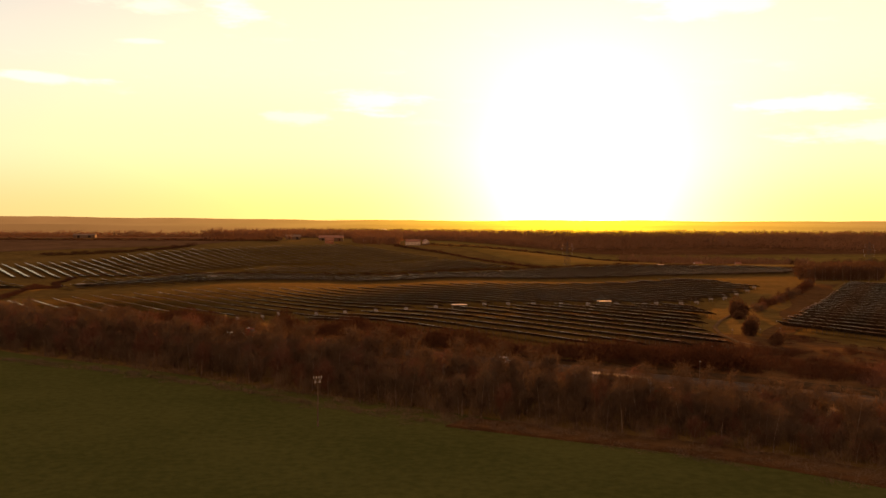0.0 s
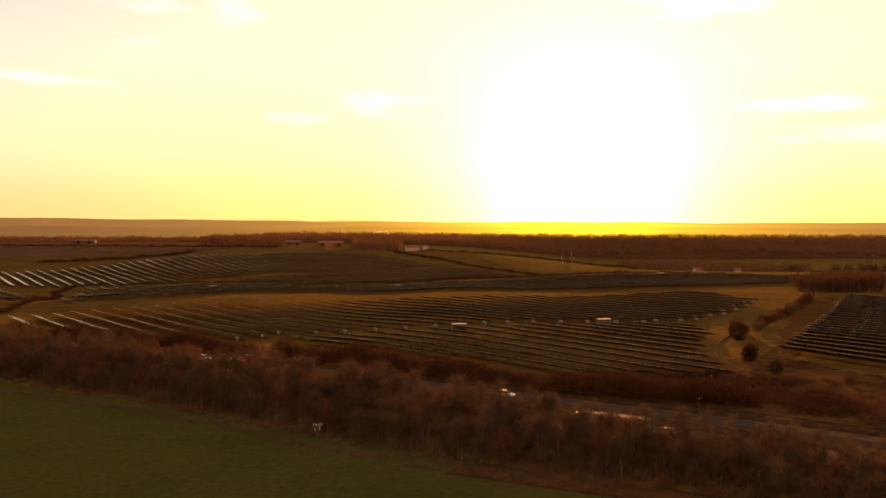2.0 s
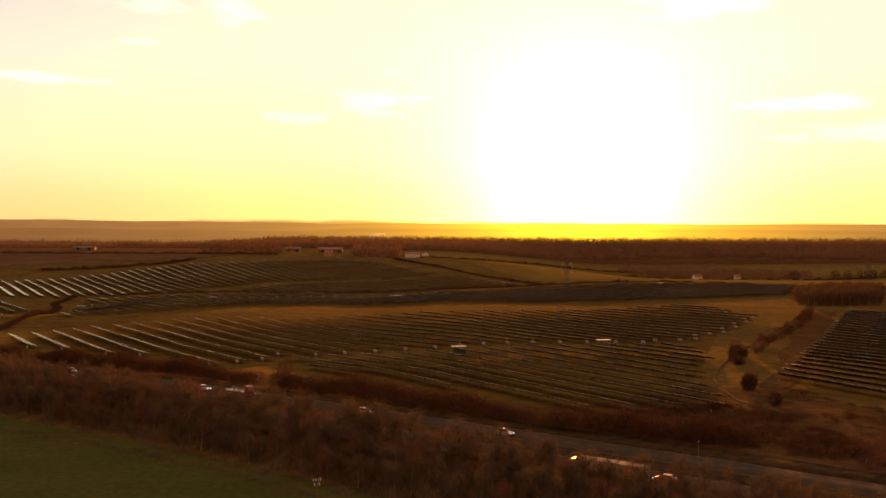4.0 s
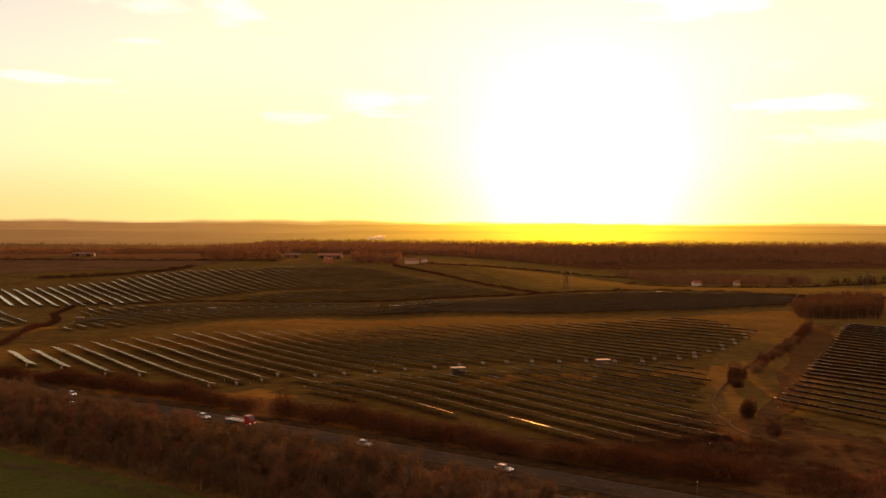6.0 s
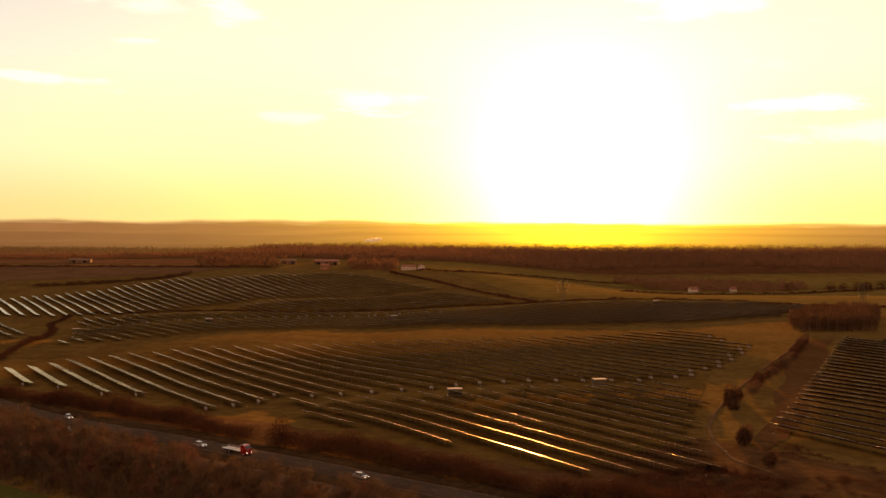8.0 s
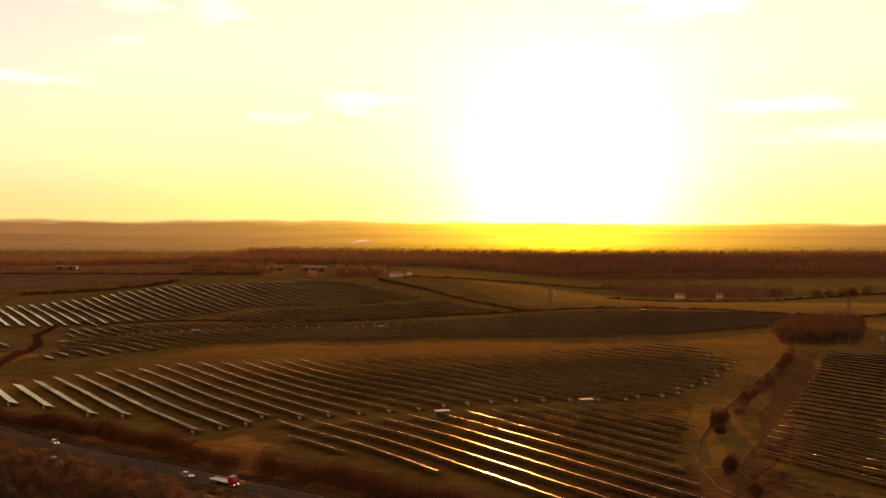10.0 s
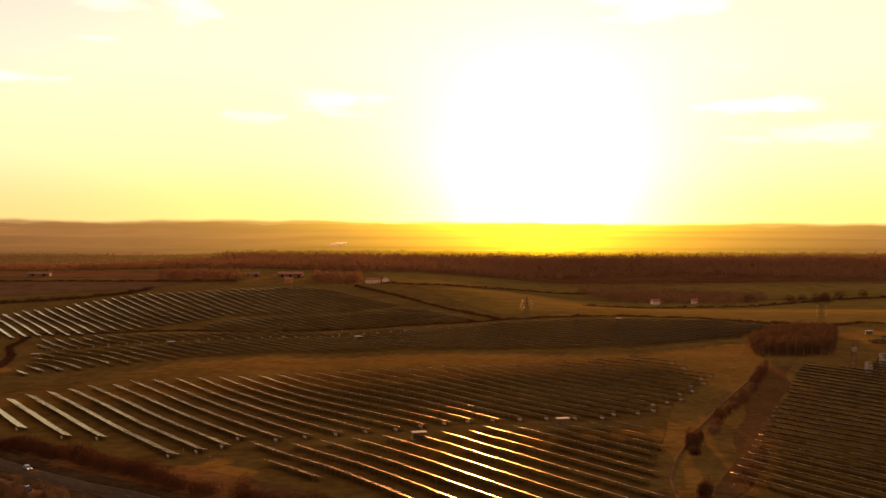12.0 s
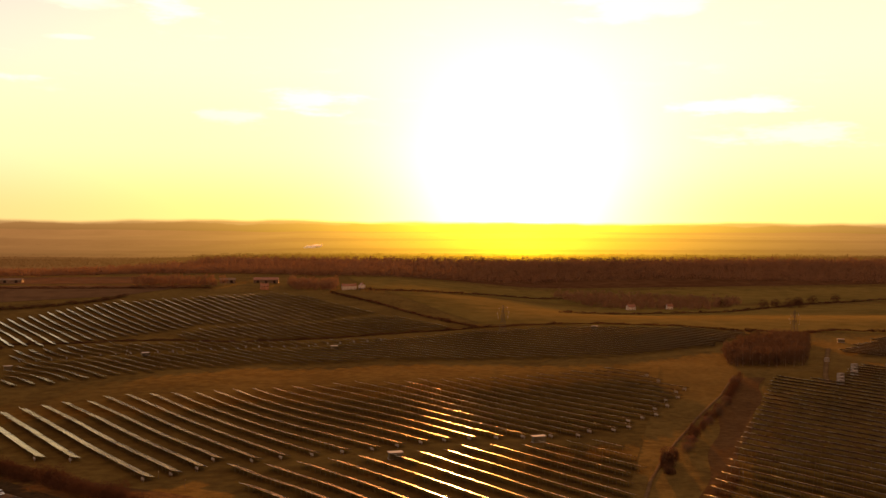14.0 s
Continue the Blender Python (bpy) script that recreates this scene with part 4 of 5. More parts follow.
far_trees([(-369.6, 1508), (-35.2, 1494), (105.6, 1570), (308, 1653), (528, 1694), (730.4, 1660), (1232, 1611), (1672, 1790), (1672, 2066), (792, 2066), (264, 2038), (-369.6, 2066)],
          10.5, 11.0, 14.0, "woods", "brown leafless woods on the ridge below the sun", blades=60, most=9000)
# the ridge-top woods carry the painted haze glow too
far_trees([(-369.6, 2066), (264, 2038), (792, 2066), (1672, 2066), (1840, 2251), (-419.9, 2234)], 22.0, 12.0, 24.0, "woods_behind", "hazy woods along the top of the ridge", HAZE_GLOW_WOODS, blades=80, most=4000)
far_trees([(-1320, 1391), (-792, 1377), (-492.8, 1391), (-369.6, 1508), (-369.6, 1928), (-616, 1832), (-1320, 1749)], 15.0, 9.0, 17.0, "woods_west", "low brown woods in the valley", blades=80, most=4000)
far_trees([(255.2, 1460), (290.4, 1246), (352, 1239), (422.4, 1219), (492.8, 1322), (519.2, 1377), (413.6, 1446), (316.8, 1501)], 11.0, 9.0, 11.0, "trees_by_cottage", "bare trees round the cottage")
far_trees([(-303.6, 1201), (-206.8, 1187), (-198, 1228), (-299.2, 1246)], 7.5, 11.0, 10.0, "trees_by_farm", "dark bare trees in front of the farm")
far_trees([(-114.4, 1212), (-58.1, 1201), (-61.6, 1281), (-123.2, 1295)], 7.5, 11.0, 10.0, "trees_by_house", "dark bare trees beside the white house")
field("woods_floor", ((-378.4, 1515), (1672, 1722), (1858, 2402), (-428.2, 2402)), LITTER, 0.5, "leaf-strewn floor of the leafless woods", 60, 3.0)
field("woods_floor_west", ((-1320, 1405), (-378.4, 1515), (-374, 1956), (-1320, 1790)), LITTER, 0.5, "leaf-strewn floor of the valley woods", 40, 3.0)
field("backdrop_valley", ((-2024, 1790), (-378.4, 1956), (-428.2, 2402), (-2181, 2402)), HAZE_GLOW_LAND, 0.9, "hazy farmland beyond the valley woods", 40)
far_trees([(-2000, 1830), (-390, 1980), (-425, 2380), (-2150, 2380)], 30.0, 9.0, 34.0, "woods_valley_far", "hazy leafless woods beyond the valley", HAZE_GLOW_WOODS, blades=50, most=1400)
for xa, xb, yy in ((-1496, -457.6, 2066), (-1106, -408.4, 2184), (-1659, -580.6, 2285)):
    far_trees([(xa, yy - 12), (xb, yy + 20), (xb, yy + 44), (xa, yy + 12)], 15.0, 6.0, 22.0, "distant_trees", "strip of hazy bare trees between fields", HAZE_GLOW_WOODS, blades=40, most=300)


def ridge(y, high, seed):
    """A low wooded ridge across the far country."""
    r = np.random.default_rng(seed)
    ph = r.uniform(0, 6.3, 4)
    xs = np.arange(-4400, 4401, 55.0)
    top = high * (0.55 + 0.25 * np.sin(xs / 610 + ph[0]) + 0.15 * np.sin(xs / 230 + ph[1]) + 0.08 * np.sin(xs / 90 + ph[2])) + r.uniform(0, 1.4, len(xs))
    if y > 4000:
        top = top + 16 * smooth(-xs, -300, 1600)
    bow = 60 * np.sin(xs / 900 + ph[3])
    verts, faces = [], []
    for k, (dy, f) in enumerate(((-120, -0.3), (-50, 0.6), (0, 1.0), (60, 0.7), (150, -0.3))):
        verts += [(x, y + dy + b, at(x, y + dy + b, 0.8) + t * f) for x, t, b in zip(xs, top, bow)]
    w = len(xs)
    faces = [(k * w + i, k * w + i + 1, (k + 1) * w + i + 1, (k + 1) * w + i) for k in range(4) for i in range(w - 1)]
    tagged(new("backdrop_ridge", mesh_of("backdrop_ridge", verts, faces, HAZE_GLOW_WOODS, True)), "hazy wooded ridge in the far distance", "ridge", kind="structure")


for y, high, seed in ((2697, 9, 1), (3117, 9, 2), (3580, 10, 3), (4084, 12, 4), (4631, 16, 5)):
    ridge(y, high, seed)
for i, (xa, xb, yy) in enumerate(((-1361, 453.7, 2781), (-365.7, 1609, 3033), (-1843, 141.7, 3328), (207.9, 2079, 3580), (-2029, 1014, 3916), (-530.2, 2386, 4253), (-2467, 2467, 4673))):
    far_trees([(xa, yy - 30), (xb, yy + 40), (xb, yy + 90), (xa, yy + 20)], 22.0, 7.0, 40.0, "distant_trees", "strip of distant bare trees between fields", HAZE_GLOW_WOODS, blades=40, most=400)
for x, y in ((513, 1274), (528, 1281), (547.4, 1274), (563.2, 1286), (585.2, 1343), (616, 1357), (664.4, 1384), (457.6, 1281)):
    shrub(x, y, rng.uniform(16, 21), rng.uniform(10, 12.5), "round leafless field tree in a hedge", "hedgerow trees", 0)

# ---------------------------------------------------------------- things of the solar farm
def inverter(p, off):
    """A grey inverter case on two legs at the end of a row."""
    q = p - ACROSS * 2.4 - ALONG * 0.8
    ob = thing("inverter", q.x, q.y, at(q.x, q.y), ROW_ANGLE, "pale grey inverter case on legs at a panel row end", "inverter", "inverters at the row ends")
    hang("case", INVERTER[0], ob)
    hang("leg", INVERTER[1], ob, pose(-0.8, 0, 0))
    hang("leg", INVERTER[1], ob, pose(0.8, 0, 0))


def finished(bm, name, mat):
    me = bpy.data.meshes.new(name)
    bm.to_mesh(me)
    bm.free()
    me.materials.append(mat)
    return me


INVERTER = (finished(rounded(2.2, 0.45, 0.85, 1.35, 0.05), "case", BOX_GREY), Stock().bar((0, 0, -0.4), (0, 0, 1.0), 0.05).mesh("leg", STEEL))
for group, e, off in ROW_ENDS:
    if group in ("rows of the main field", "rows above the second lane") or (group == "rows of the eastern field" and off > 400):
        inverter(e, off)


def cabin(x, y, turn, long=5.2, deep=2.6, high=2.5):
    ob = thing("transformer_cabin", x, y, at(x, y), turn, "dark green transformer cabin with a pale flat roof", "cabin", "transformer cabins")
    part("wall", rounded(long, deep, high, high / 2 + 0.15, 0.04, 1), CABIN, ob)
    part("base", rounded(long + 0.3, deep + 0.3, 0.5, 0.0, 0.04, 1), BOX_GREY, ob, "concrete base")
    part("roof", rounded(long + 0.5, deep + 0.5, 0.22, high + 0.26, 0.06, 2), ROOF_WHITE, ob, "pale flat roof")
    for dx in (-1.4, 1.4):
        door = part("door", rounded(1.1, 0.06, 2.1, 1.3, 0.02, 1), CABIN, ob, m=pose(dx, -deep / 2 - 0.02, 0))
        part("louvre", rounded(0.7, 0.05, 0.5, 1.9, 0.02, 1), CABIN, door, m=pose(0, -0.04, 0))
    part("handle", rounded(0.05, 0.08, 0.25, 1.3, 0.02, 1), STEEL, ob, m=pose(-1.0, -deep / 2 - 0.07, 0))


for x, y, turn in ((5.1, 368.0, 12), (64.7, 396.7, 14), (-175.0, 730.0, 14), (-38.5, 781.0, 14),
                   (191.0, 865.0, 4), (369.0, 760.0, -10), (-260.0, 691.0, 14)):
    cabin(x, y, turn)


def equipment_container(x, y, turn, long):
    """A steel equipment container with ribbed sides and double doors."""
    ob = thing("equipment_container", x, y, at(x, y), turn, "pale grey steel equipment container beside the panels", "container", "equipment containers")
    body = hang("body", Stock().box(0, 0, 1.4, long, 2.4, 2.5).mesh("body", CONTAINER), ob)
    rib = Stock().box(0, 0, 1.4, 0.2, 0.06, 2.2).mesh("rib", CONTAINER)
    for i in range(int(long / 0.45)):
        for side in (-1, 1):
            hang("rib", rib, body, pose(-long / 2 + 0.3 + i * 0.45, side * 1.22, 0))
    part("roof", rounded(long + 0.08, 2.5, 0.1, 2.7, 0.03, 1), CONTAINER, ob)
    for dy in (-0.58, 0.58):
        door = part("door", rounded(0.06, 1.1, 2.2, 1.4, 0.02, 1), BOX_GREY, ob, m=pose(-long / 2 - 0.03, dy, 0))
        part("lock_bar", rounded(0.04, 0.05, 2.1, 1.4, 0.01, 1), STEEL, door, m=pose(-0.05, 0.2, 0))
    part("plinth", rounded(long, 2.0, 0.5, 0.0, 0.03, 1), BOX_GREY, ob, "concrete plinth")


for x, y, turn, long in ((271.8, 559.3, 20, 3.6), (265.8, 546.9, 20, 3.6), (260.1, 535.2, 20, 3.6), (300.2, 599.6, 20, 3.6), (292.5, 584.2, 20, 3.6), (285.4, 570.0, 20, 3.6), (296.9, 631.2, 35, 3.0)):
    equipment_container(x, y, turn, long)


def camera_post(x, y, high=4.2):
    ob = thing("camera_post", x, y, at(x, y), 0, "slim steel security post at the edge of the solar field", "post", "security posts")
    hang("pole", Stock().bar((0, 0, -0.4), (0, 0, high), 0.06, 0.045, 6).mesh("pole", DULL_STEEL), ob)
    part("housing", rounded(0.18, 0.5, 0.2, high - 0.15, 0.03, 1), BOX_GREY, ob, m=pose(0, -0.2, 0))


for x, y, h in ((-66.5, 331.5, 4.2), (-80.7, 354.8, 3.0), (74.6, 252.8, 4.6), (65.4, 238, 2.0), (93.2, 287.7, 1.6), (100.6, 292.2, 1.6), (126, 330.4, 3.0), (40.6, 232.2, 2.0), (50.2, 191.4, 4.5)):
    camera_post(x, y, h)


def power_pole(x, y, high=7.8):
    ob = thing("power_pole", x, y, at(x, y), 24, "weathered wooden power pole in the meadow before the tree belt", "power pole")
    hang("pole", Stock().bar((0, 0, -0.6), (0, 0, high), 0.13, 0.09, 8).mesh("pole", TIMBER), ob)
    hang("crossarm", Stock().box(0, 0.12, high - 0.35, 1.35, 0.10, 0.12).mesh("crossarm", TIMBER), ob)
    for dx, dz in ((-0.6, 0.0), (-0.2, 0.0), (0.22, 0.0), (0.6, 0.0), (-0.4, -0.7), (0.38, -0.7)):
        cup = Stock().bar((dx, 0.12, high - 0.3 + dz), (dx, 0.12, high - 0.02 + dz), 0.07, 0.085, 8).bar((dx, 0.12, high - 0.02 + dz), (dx, 0.12, high + 0.1 + dz), 0.085, 0.03, 8)
        hang("insulator", cup.mesh("insulator", GLASSY), ob, None, "glossy pale insulator")
    hang("brace", Stock().bar((-0.45, 0.1, high - 0.4), (0, 0.1, high - 1.1), 0.035).bar((0.45, 0.1, high - 0.4), (0, 0.1, high - 1.1), 0.035).mesh("brace", STEEL), ob)
    hang("lower_arm", Stock().box(0, 0.12, high - 1.05, 1.0, 0.09, 0.09).mesh("lower_arm", TIMBER), ob)


power_pole(-19.6, 148.5)


def pylon(x, y, high, turn):
    """A lattice power pylon: four legs, braces, three pairs of arms and hanging insulators."""
    ob = thing("lattice_pylon", x, y, at(x, y), turn, "grey lattice power pylon standing among the fields", "pylon", "power pylons")
    half = lambda z: 2.6 * (1 - z / high) ** 1.2 + 0.35
    body = Stock()
    levels = [high * f for f in (0, 0.12, 0.23, 0.33, 0.43, 0.52, 0.60, 0.68, 0.76, 0.84, 0.92, 1.0)]
    for z0, z1 in zip(levels, levels[1:]):
        a, b = half(z0), half(z1)
        ring0 = [(-a, -a, z0), (a, -a, z0), (a, a, z0), (-a, a, z0)]
        ring1 = [(-b, -b, z1), (b, -b, z1), (b, b, z1), (-b, b, z1)]
        for i in range(4):
            j = (i + 1) % 4
            body.bar(ring0[i], ring1[i], 0.09)
            body.bar(ring0[i], ring1[j], 0.04)
            body.bar(ring0[j], ring1[i], 0.04)
            body.bar(ring1[i], ring1[j], 0.05)
    hang("tower", body.mesh("tower", LATTICE), ob)
    for f, reach in ((0.62, 4.6), (0.76, 5.6), (0.9, 4.2)):
        z = high * f
        for side in (-1, 1):
            arm = Stock().bar((0, -0.4, z), (side * reach, 0, z + 0.3), 0.08).bar((0, 0.4, z), (side * reach, 0, z + 0.3), 0.08).bar((0, 0, z + 1.4), (side * reach, 0, z + 0.3), 0.07)
            limb = hang("arm", arm.mesh("arm", LATTICE), ob)
            string = Stock()
            for i in range(6):
                string.bar((side * reach, 0, z + 0.2 - i * 0.4), (side * reach, 0, z - 0.1 - i * 0.4), 0.13, 0.09, 6)
            hang("insulator_string", string.mesh("insulator_string", GLASSY), limb, None, "pale glass insulator string")


pylon(105.7, 847.7, 26.1, 20)
pylon(335.2, 771.1, 25.2, 20)
pylon(586.4, 734.2, 25.2, 20)

# ---------------------------------------------------------------- vehicles

def lofted(sections, name, mat):
    """A body lofted along x through rectangular sections (x, half width low, half width high, z low, z high)."""
    bm = bmesh.new()
    rings = []
    for x, wl, wh, z0, z1 in sections:
        rings.append([bm.verts.new(p) for p in ((x, -wl, z0), (x, wl, z0), (x, wl * 1.0, (z0 + z1) / 2), (x, wh, z1), (x, -wh, z1), (x, -wl, (z0 + z1) / 2))])
    for a, b in zip(rings, rings[1:]):
        for i in range(6):
            j = (i + 1) % 6
            bm.faces.new((a[i], b[i], b[j], a[j]))
    bm.faces.new(rings[0])
    bm.faces.new(list(reversed(rings[-1])))
    bmesh.ops.recalc_face_normals(bm, faces=bm.faces[:])
    bmesh.ops.bevel(bm, geom=[e for e in bm.edges if e.calc_face_angle(0) > 0.5], offset=0.05, segments=2, affect="EDGES")
    return finished(bm, name, mat)


def wheel_meshes(r, w):
    return (Stock().bar((0, -w / 2, 0), (0, w / 2, 0), r, r, 14).mesh("tyre", TYRE), Stock().bar((0, -w / 2 - 0.01, 0), (0, w / 2 + 0.01, 0), r * 0.58, r * 0.58, 10).mesh("rim", STEEL))


TYRE_MESH, RIM_MESH = wheel_meshes(0.32, 0.22)
BIG_TYRE, BIG_RIM = wheel_meshes(0.5, 0.35)
GLOW_LAMP = bpy.data.materials.new("lit_headlamp")
GLOW_LAMP.use_nodes = True
_n = Nodes(GLOW_LAMP.node_tree)
_n.add("ShaderNodeOutputMaterial", {0: _n.add("ShaderNodeEmission", {"Color": (1.0, 0.85, 0.6, 1), "Strength": 1.2}).outputs[0]})


def wheels(ob, xs, half, r, big=False):
    for x in xs:
        for y in (-half, half):
            tyre = hang("wheel", BIG_TYRE if big else TYRE_MESH, ob, pose(x, y, r))
            hang("rim", BIG_RIM if big else RIM_MESH, tyre)


def car(p, turn, paint, colour, estate=False):
    z = at(p.x, p.y, 0.33)
    ob = thing("car", p.x, p.y, z, turn, colour + " car driving on the dual carriageway", "car", "cars on the road")
    hang("body", lofted([(-2.12, 0.74, 0.70, 0.36, 0.84), (-1.95, 0.86, 0.80, 0.26, 0.98), (-0.9, 0.88, 0.82, 0.22, 1.0), (0.9, 0.88, 0.82, 0.22, 0.96), (1.75, 0.86, 0.76, 0.26, 0.84), (2.12, 0.72, 0.62, 0.36, 0.68)], "body", paint), ob)
    back = -1.95 if estate else -1.6
    hang("window_glass", lofted([(back, 0.74, 0.66, 0.92, 1.02), (back + 0.5, 0.76, 0.60, 0.94, 1.40), (0.2, 0.76, 0.60, 0.94, 1.42), (1.05, 0.74, 0.62, 0.92, 1.0)], "window_glass", DARK_GLASS), ob, None, "dark side windows and screens")
    part("roof", rounded(1.7 if not estate else 2.1, 1.22, 0.07, 1.43, 0.03, 2), paint, ob, m=pose(-0.5 if not estate else -0.65, 0, 0))
    wheels(ob, (-1.32, 1.32), 0.78, 0.32)
    for y in (-0.6, 0.6):
        part("headlight", rounded(0.08, 0.28, 0.14, 0.66, 0.03, 1), GLOW_LAMP, ob, "lit headlight", pose(2.1, y, 0))
    return ob


def van(p, turn):
    z = at(p.x, p.y, 0.33)
    ob = thing("van", p.x, p.y, z, turn, "white panel van driving on the dual carriageway", "van")
    hang("body", lofted([(-2.6, 0.95, 0.88, 0.4, 2.25), (1.2, 0.95, 0.88, 0.4, 2.3), (1.95, 0.94, 0.84, 0.4, 1.35), (2.6, 0.88, 0.78, 0.42, 1.0)], "body", CAR_WHITE), ob)
    part("windscreen", rounded(0.06, 1.5, 0.8, 0, 0.02, 1), DARK_GLASS, ob, "dark windscreen", pose(1.66, 0, 1.82, 0, -40, 0))
    wheels(ob, (-1.6, 1.7), 0.86, 0.32)


def lorry(p, turn):
    z = at(p.x, p.y, 0.31)
    ob = thing("articulated_lorry", p.x, p.y, z, turn, "parked articulated lorry with a long white trailer in the lay-by", "lorry")
    part("trailer", rounded(13.4, 2.5, 2.75, 2.4, 0.06, 2), TRAILER, ob, "long white box trailer")
    hang("chassis", Stock().box(0, 0, 0.98, 13.0, 0.9, 0.28).mesh("chassis", TYRE), ob)
    cab = hang("cab", lofted([(7.0, 1.2, 1.1, 0.6, 3.5), (8.2, 1.22, 1.12, 0.5, 3.3), (9.1, 1.2, 1.1, 0.5, 2.8), (9.35, 1.15, 1.05, 0.5, 2.5)], "cab", CAR_WHITE), ob)
    part("windscreen", rounded(0.06, 2.0, 0.9, 0, 0.02, 1), DARK_GLASS, cab, "dark windscreen", pose(9.3, 0, 2.3, 0, -12, 0))
    wheels(ob, (-5.2, -3.9, -2.6, 6.4, 8.6), 1.05, 0.5, True)


def truck(p, turn):
    z = at(p.x, p.y, 0.33)
    ob = thing("recovery_truck", p.x, p.y, z, turn, "red truck with an open flat bed on the dual carriageway", "truck")
    hang("cab", lofted([(2.4, 1.15, 1.08, 0.6, 2.9), (3.6, 1.18, 1.08, 0.5, 2.85), (4.4, 1.15, 1.05, 0.5, 2.0), (4.6, 1.1, 1.0, 0.5, 1.8)], "cab", CAR_RED), ob, None, "red cab")
    part("windscreen", rounded(0.06, 1.9, 0.8, 0, 0.02, 1), DARK_GLASS, ob, "dark windscreen", pose(4.2, 0, 2.3, 0, -40, 0))
    hang("bed", Stock().box(-1.4, 0, 1.15, 7.0, 2.4, 0.2).mesh("bed", STEEL), ob)
    for y in (-1.15, 1.15):
        hang("side_rail", Stock().box(-1.4, y, 1.7, 7.0, 0.06, 0.12).bar((-4.8, y, 1.2), (-4.8, y, 1.75), 0.05).bar((-1.4, y, 1.2), (-1.4, y, 1.75), 0.05).bar((2.0, y, 1.2), (2.0, y, 2.3), 0.05).mesh("side_rail", STEEL), ob)
    wheels(ob, (-3.4, -2.2, 3.5), 1.0, 0.5, True)
    part("headlight", rounded(0.1, 0.3, 0.2, 0.9, 0.03, 1), GLOW_LAMP, ob, "lit headlight", pose(4.6, -0.8, 0))
    part("headlight", rounded(0.1, 0.3, 0.2, 0.9, 0.03, 1), GLOW_LAMP, ob, "lit headlight", pose(4.6, 0.8, 0))


LANES = along(ROAD, 1.0)


def on_road(x, off):
    """A place on the road at about this x, off metres to the left of the far carriageway's middle, and the road's heading."""
    p, w = min(LANES, key=lambda q: abs(q[0].x - x))
    return p + Vector((-w.y, w.x)) * off, math.degrees(math.atan2(w.y, w.x))


for x, off, back, paint, colour, estate in (
        (-18.5, -2.2, 0, CAR_SILVER, "silver", False), (-66.9, -2.2, 0, CAR_SILVER, "silver", False), (-131.1, 2.1, 0, CAR_SILVER, "silver", False),
        (14.5, -2.2, 0, CAR_SILVER, "silver", False),
        (50.2, -18.2, 180, CAR_RED, "red", False), (-103.8, -13.8, 180, CAR_DARK, "dark", False)):
    p, turn = on_road(x, off)
    car(p, turn + back, paint, colour, estate)
p, turn = on_road(-145.2, -18)
van(p, turn + 180)
p, turn = on_road(-54.6, -2)
truck(p, turn)
p, turn = on_road(44.0, -23.5)
lorry(p, turn + 180)


# ---------------------------------------------------------------- farm, houses and distance
def gabled(name, x, y, turn, long, deep, eaves, ridge, wall_mat, roof_mat, label, category, windows=0, doors=0, stacks=0):
    ob = thing(name, x, y, at(x, y, -0.2), turn, label, category, "buildings beyond the fields")
    a, b = long / 2, deep / 2
    body = mesh_of("wall", [(-a, -b, 0), (a, -b, 0), (a, b, 0), (-a, b, 0), (-a, -b, eaves), (a, -b, eaves), (a, b, eaves), (-a, b, eaves), (-a, 0, ridge), (a, 0, ridge)],
                   [(0, 1, 5, 4), (2, 3, 7, 6), (1, 2, 6, 9, 5), (3, 0, 4, 8, 7), (0, 3, 2, 1), (4, 5, 9, 8), (6, 7, 8, 9)], wall_mat)
    wall = hang("wall", body, ob)
    for side in (-1, 1):
        o, t = 0.4, 0.18
        y0, z0, z1 = side * (b + o), eaves - o * (ridge - eaves) / b + 0.05, ridge + 0.05
        verts = [(-a - o, y0, z0), (a + o, y0, z0), (a + o, 0, z1), (-a - o, 0, z1)]
        verts += [(vx, vy, vz + t) for vx, vy, vz in verts]
        hang("roof", mesh_of("roof", verts, BOX_FACES, roof_mat), ob)
    for i in range(windows):
        wx = -a + (i + 0.5) * long / windows
        for wz in ((1.6, 4.1) if eaves > 4.5 else (1.6,)):
            surround = part("window", rounded(1.2, 0.1, 1.3, wz, 0.02, 1), PLASTER_WHITE, ob, m=pose(wx, -b - 0.03, 0))
            part("pane", rounded(1.0, 0.06, 1.1, wz, 0.01, 1), DARK_GLASS, surround, m=pose(0, -0.05, 0))
    for i in range(doors):
        part("door", rounded(3.4, 0.1, 3.6, 1.8, 0.02, 1), DARK_GLASS, ob, "dark barn door", pose(-a + (i + 0.5) * long / doors, -b - 0.03, 0))
    for i in range(stacks):
        part("chimney", rounded(0.8, 0.6, 1.8, ridge + 0.6, 0.03, 1), BRICK, ob, m=pose((-a + 0.8) if i else (a - 0.8), 0, 0))


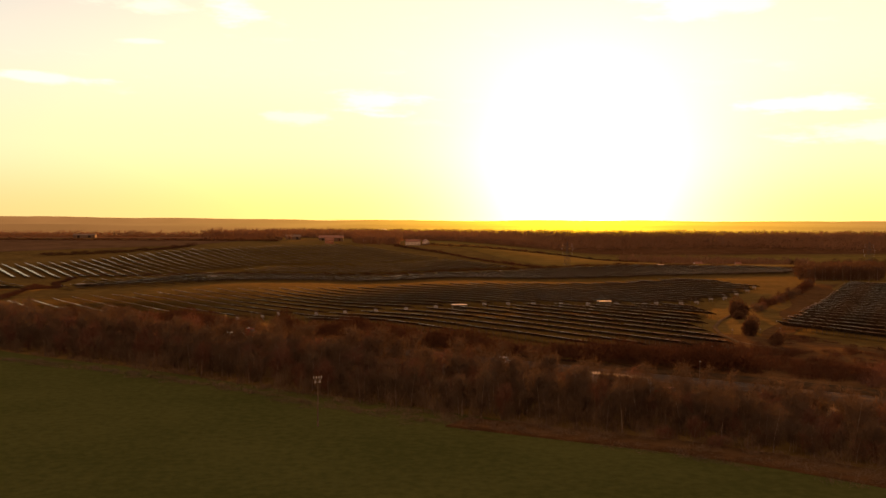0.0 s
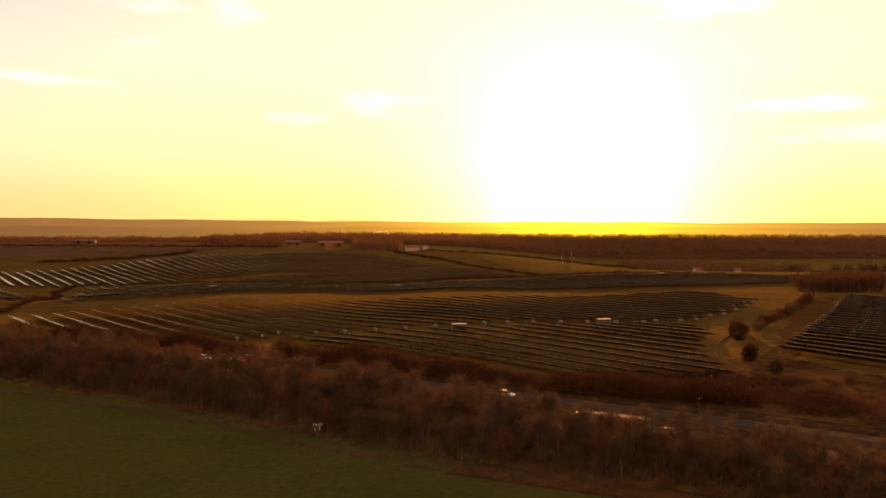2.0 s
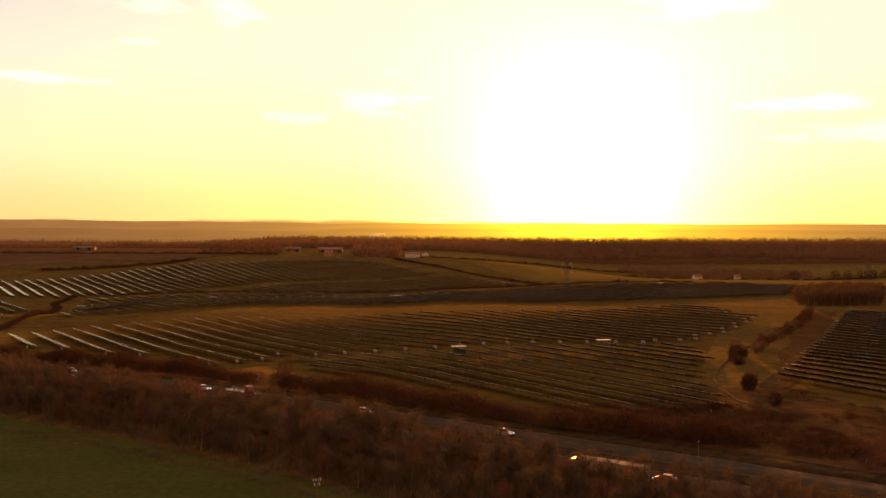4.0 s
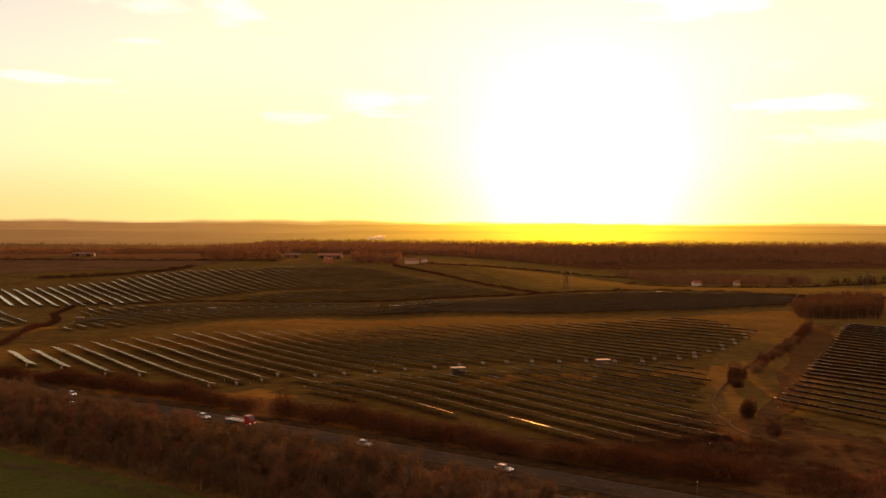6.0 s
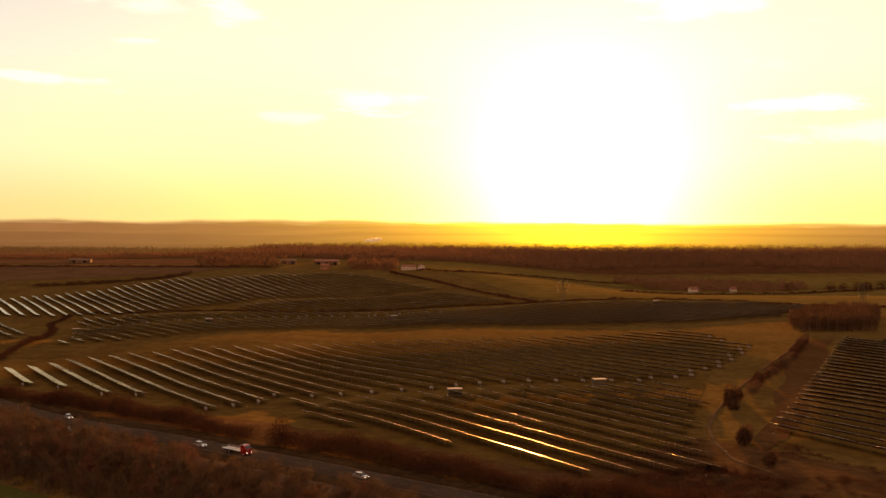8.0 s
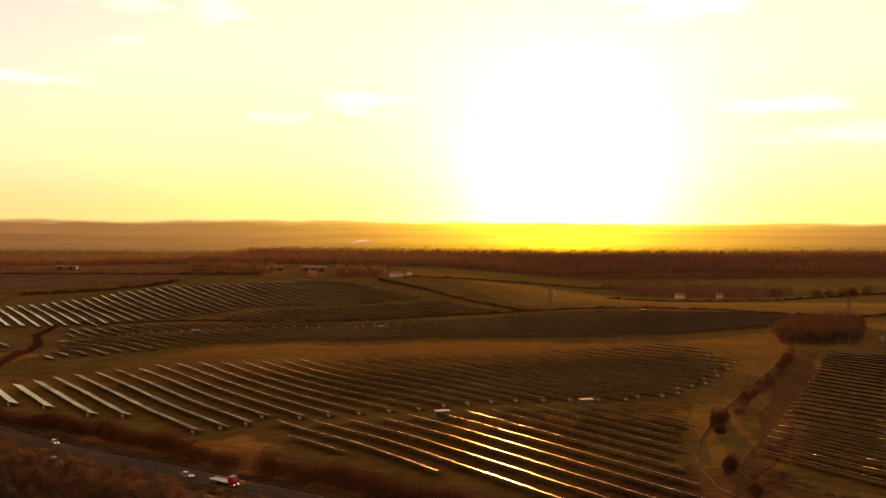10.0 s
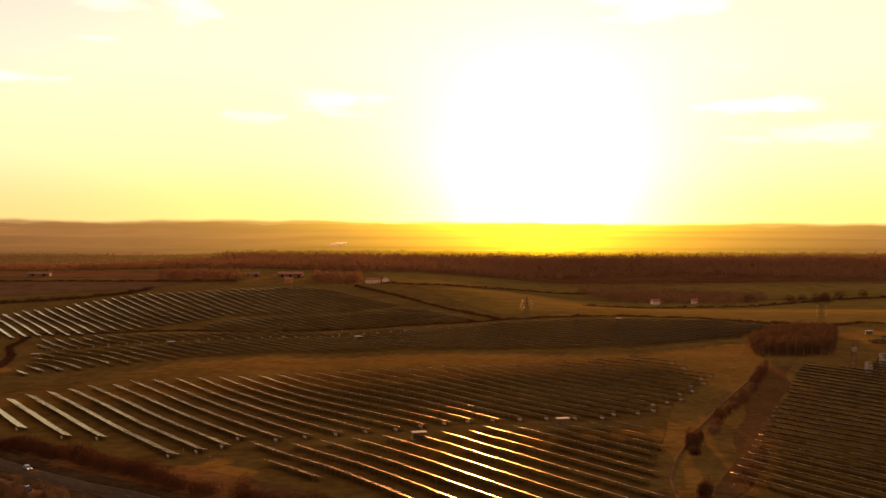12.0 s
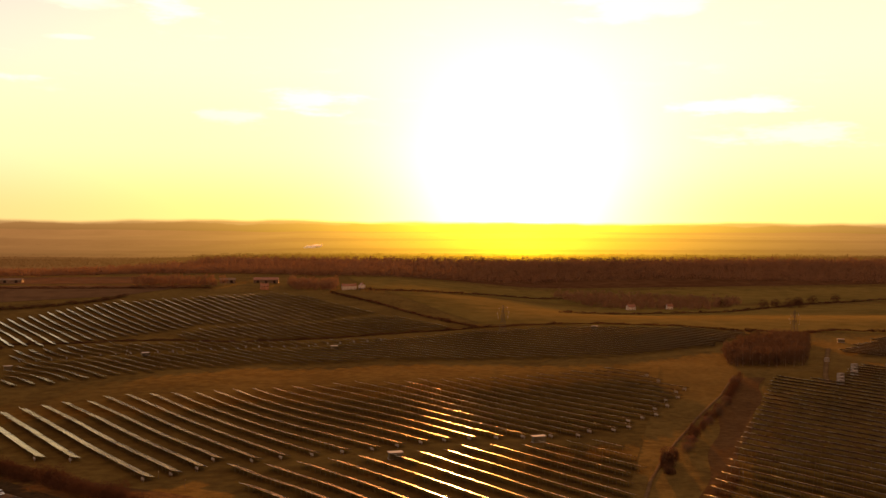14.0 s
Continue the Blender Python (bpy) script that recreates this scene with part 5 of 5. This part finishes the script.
gabled("barn", -200.6, 1274, 8, 19.8, 10.8, 4.0, 6.3, BARN_SHEET, BARN_SHEET, "grey sheeted farm barn among trees", "barn", doors=2)
gabled("barn", -154.9, 1308, 4, 32.4, 12.6, 4.5, 7.2, BARN_SHEET, TILES, "long farm barn with a red-brown roof", "barn", doors=3)
gabled("barn", -110.9, 1333, 0, 21.6, 10.8, 3.8, 6.1, PLASTER_WHITE, BARN_SHEET, "pale farm shed with a grey roof", "barn", doors=2)
gabled("house", -143.8, 1195, 10, 9.9, 6.3, 4.7, 7.4, BRICK, TILES, "brick farmhouse with a tiled roof", "house", windows=3, stacks=2)
gabled("house", -42.2, 1228, 12, 18.0, 7.2, 4.5, 6.8, PLASTER_WHITE, TILES, "long white house with a brown roof", "house", windows=4, stacks=2)
gabled("house", -26.4, 1246, -70, 8.1, 6.3, 4.5, 6.8, PLASTER_WHITE, TILES, "small white house with a brown roof", "house", windows=2, stacks=1)
gabled("cottage", 318.6, 1230, 20, 10.8, 6.3, 4.3, 7.2, PLASTER_WHITE, TILES, "white cottage with a tiled roof among bare trees", "house", windows=3, stacks=2)
gabled("cottage", 374, 1246, 0, 7.2, 6.3, 4.3, 7.2, PLASTER_WHITE, TILES, "small pale cottage among bare trees", "house", windows=2, stacks=1)
gabled("shed", -465.0, 1250, 5, 27.0, 10.8, 3.6, 5.4, BARN_SHEET, BARN_SHEET, "low grey shed behind the arable field", "barn", doors=2)

# a plume of steam far behind the woods
puffs = [placed(leafy_clump(700 + i, 1, 1, 500, 0.2)[0], -252.3 + dx, 3580 + dy, at(-252.3, 3580, dz), i, s) for i, (dx, dy, dz, s) in enumerate(
    ((-30, 0, 2, 9), (-20, 5, 5, 12), (-6, 0, 6, 14), (8, 3, 8, 14), (20, 0, 11, 10), (27, 2, 15, 7)))]
tagged(new("steam_plume", tri_mesh("steam_plume", *joined([(v, np.arange(len(v)).reshape(-1, 3)) for v in puffs]), STEAM)),
       "white plume of steam drifting beyond the woods", "steam")
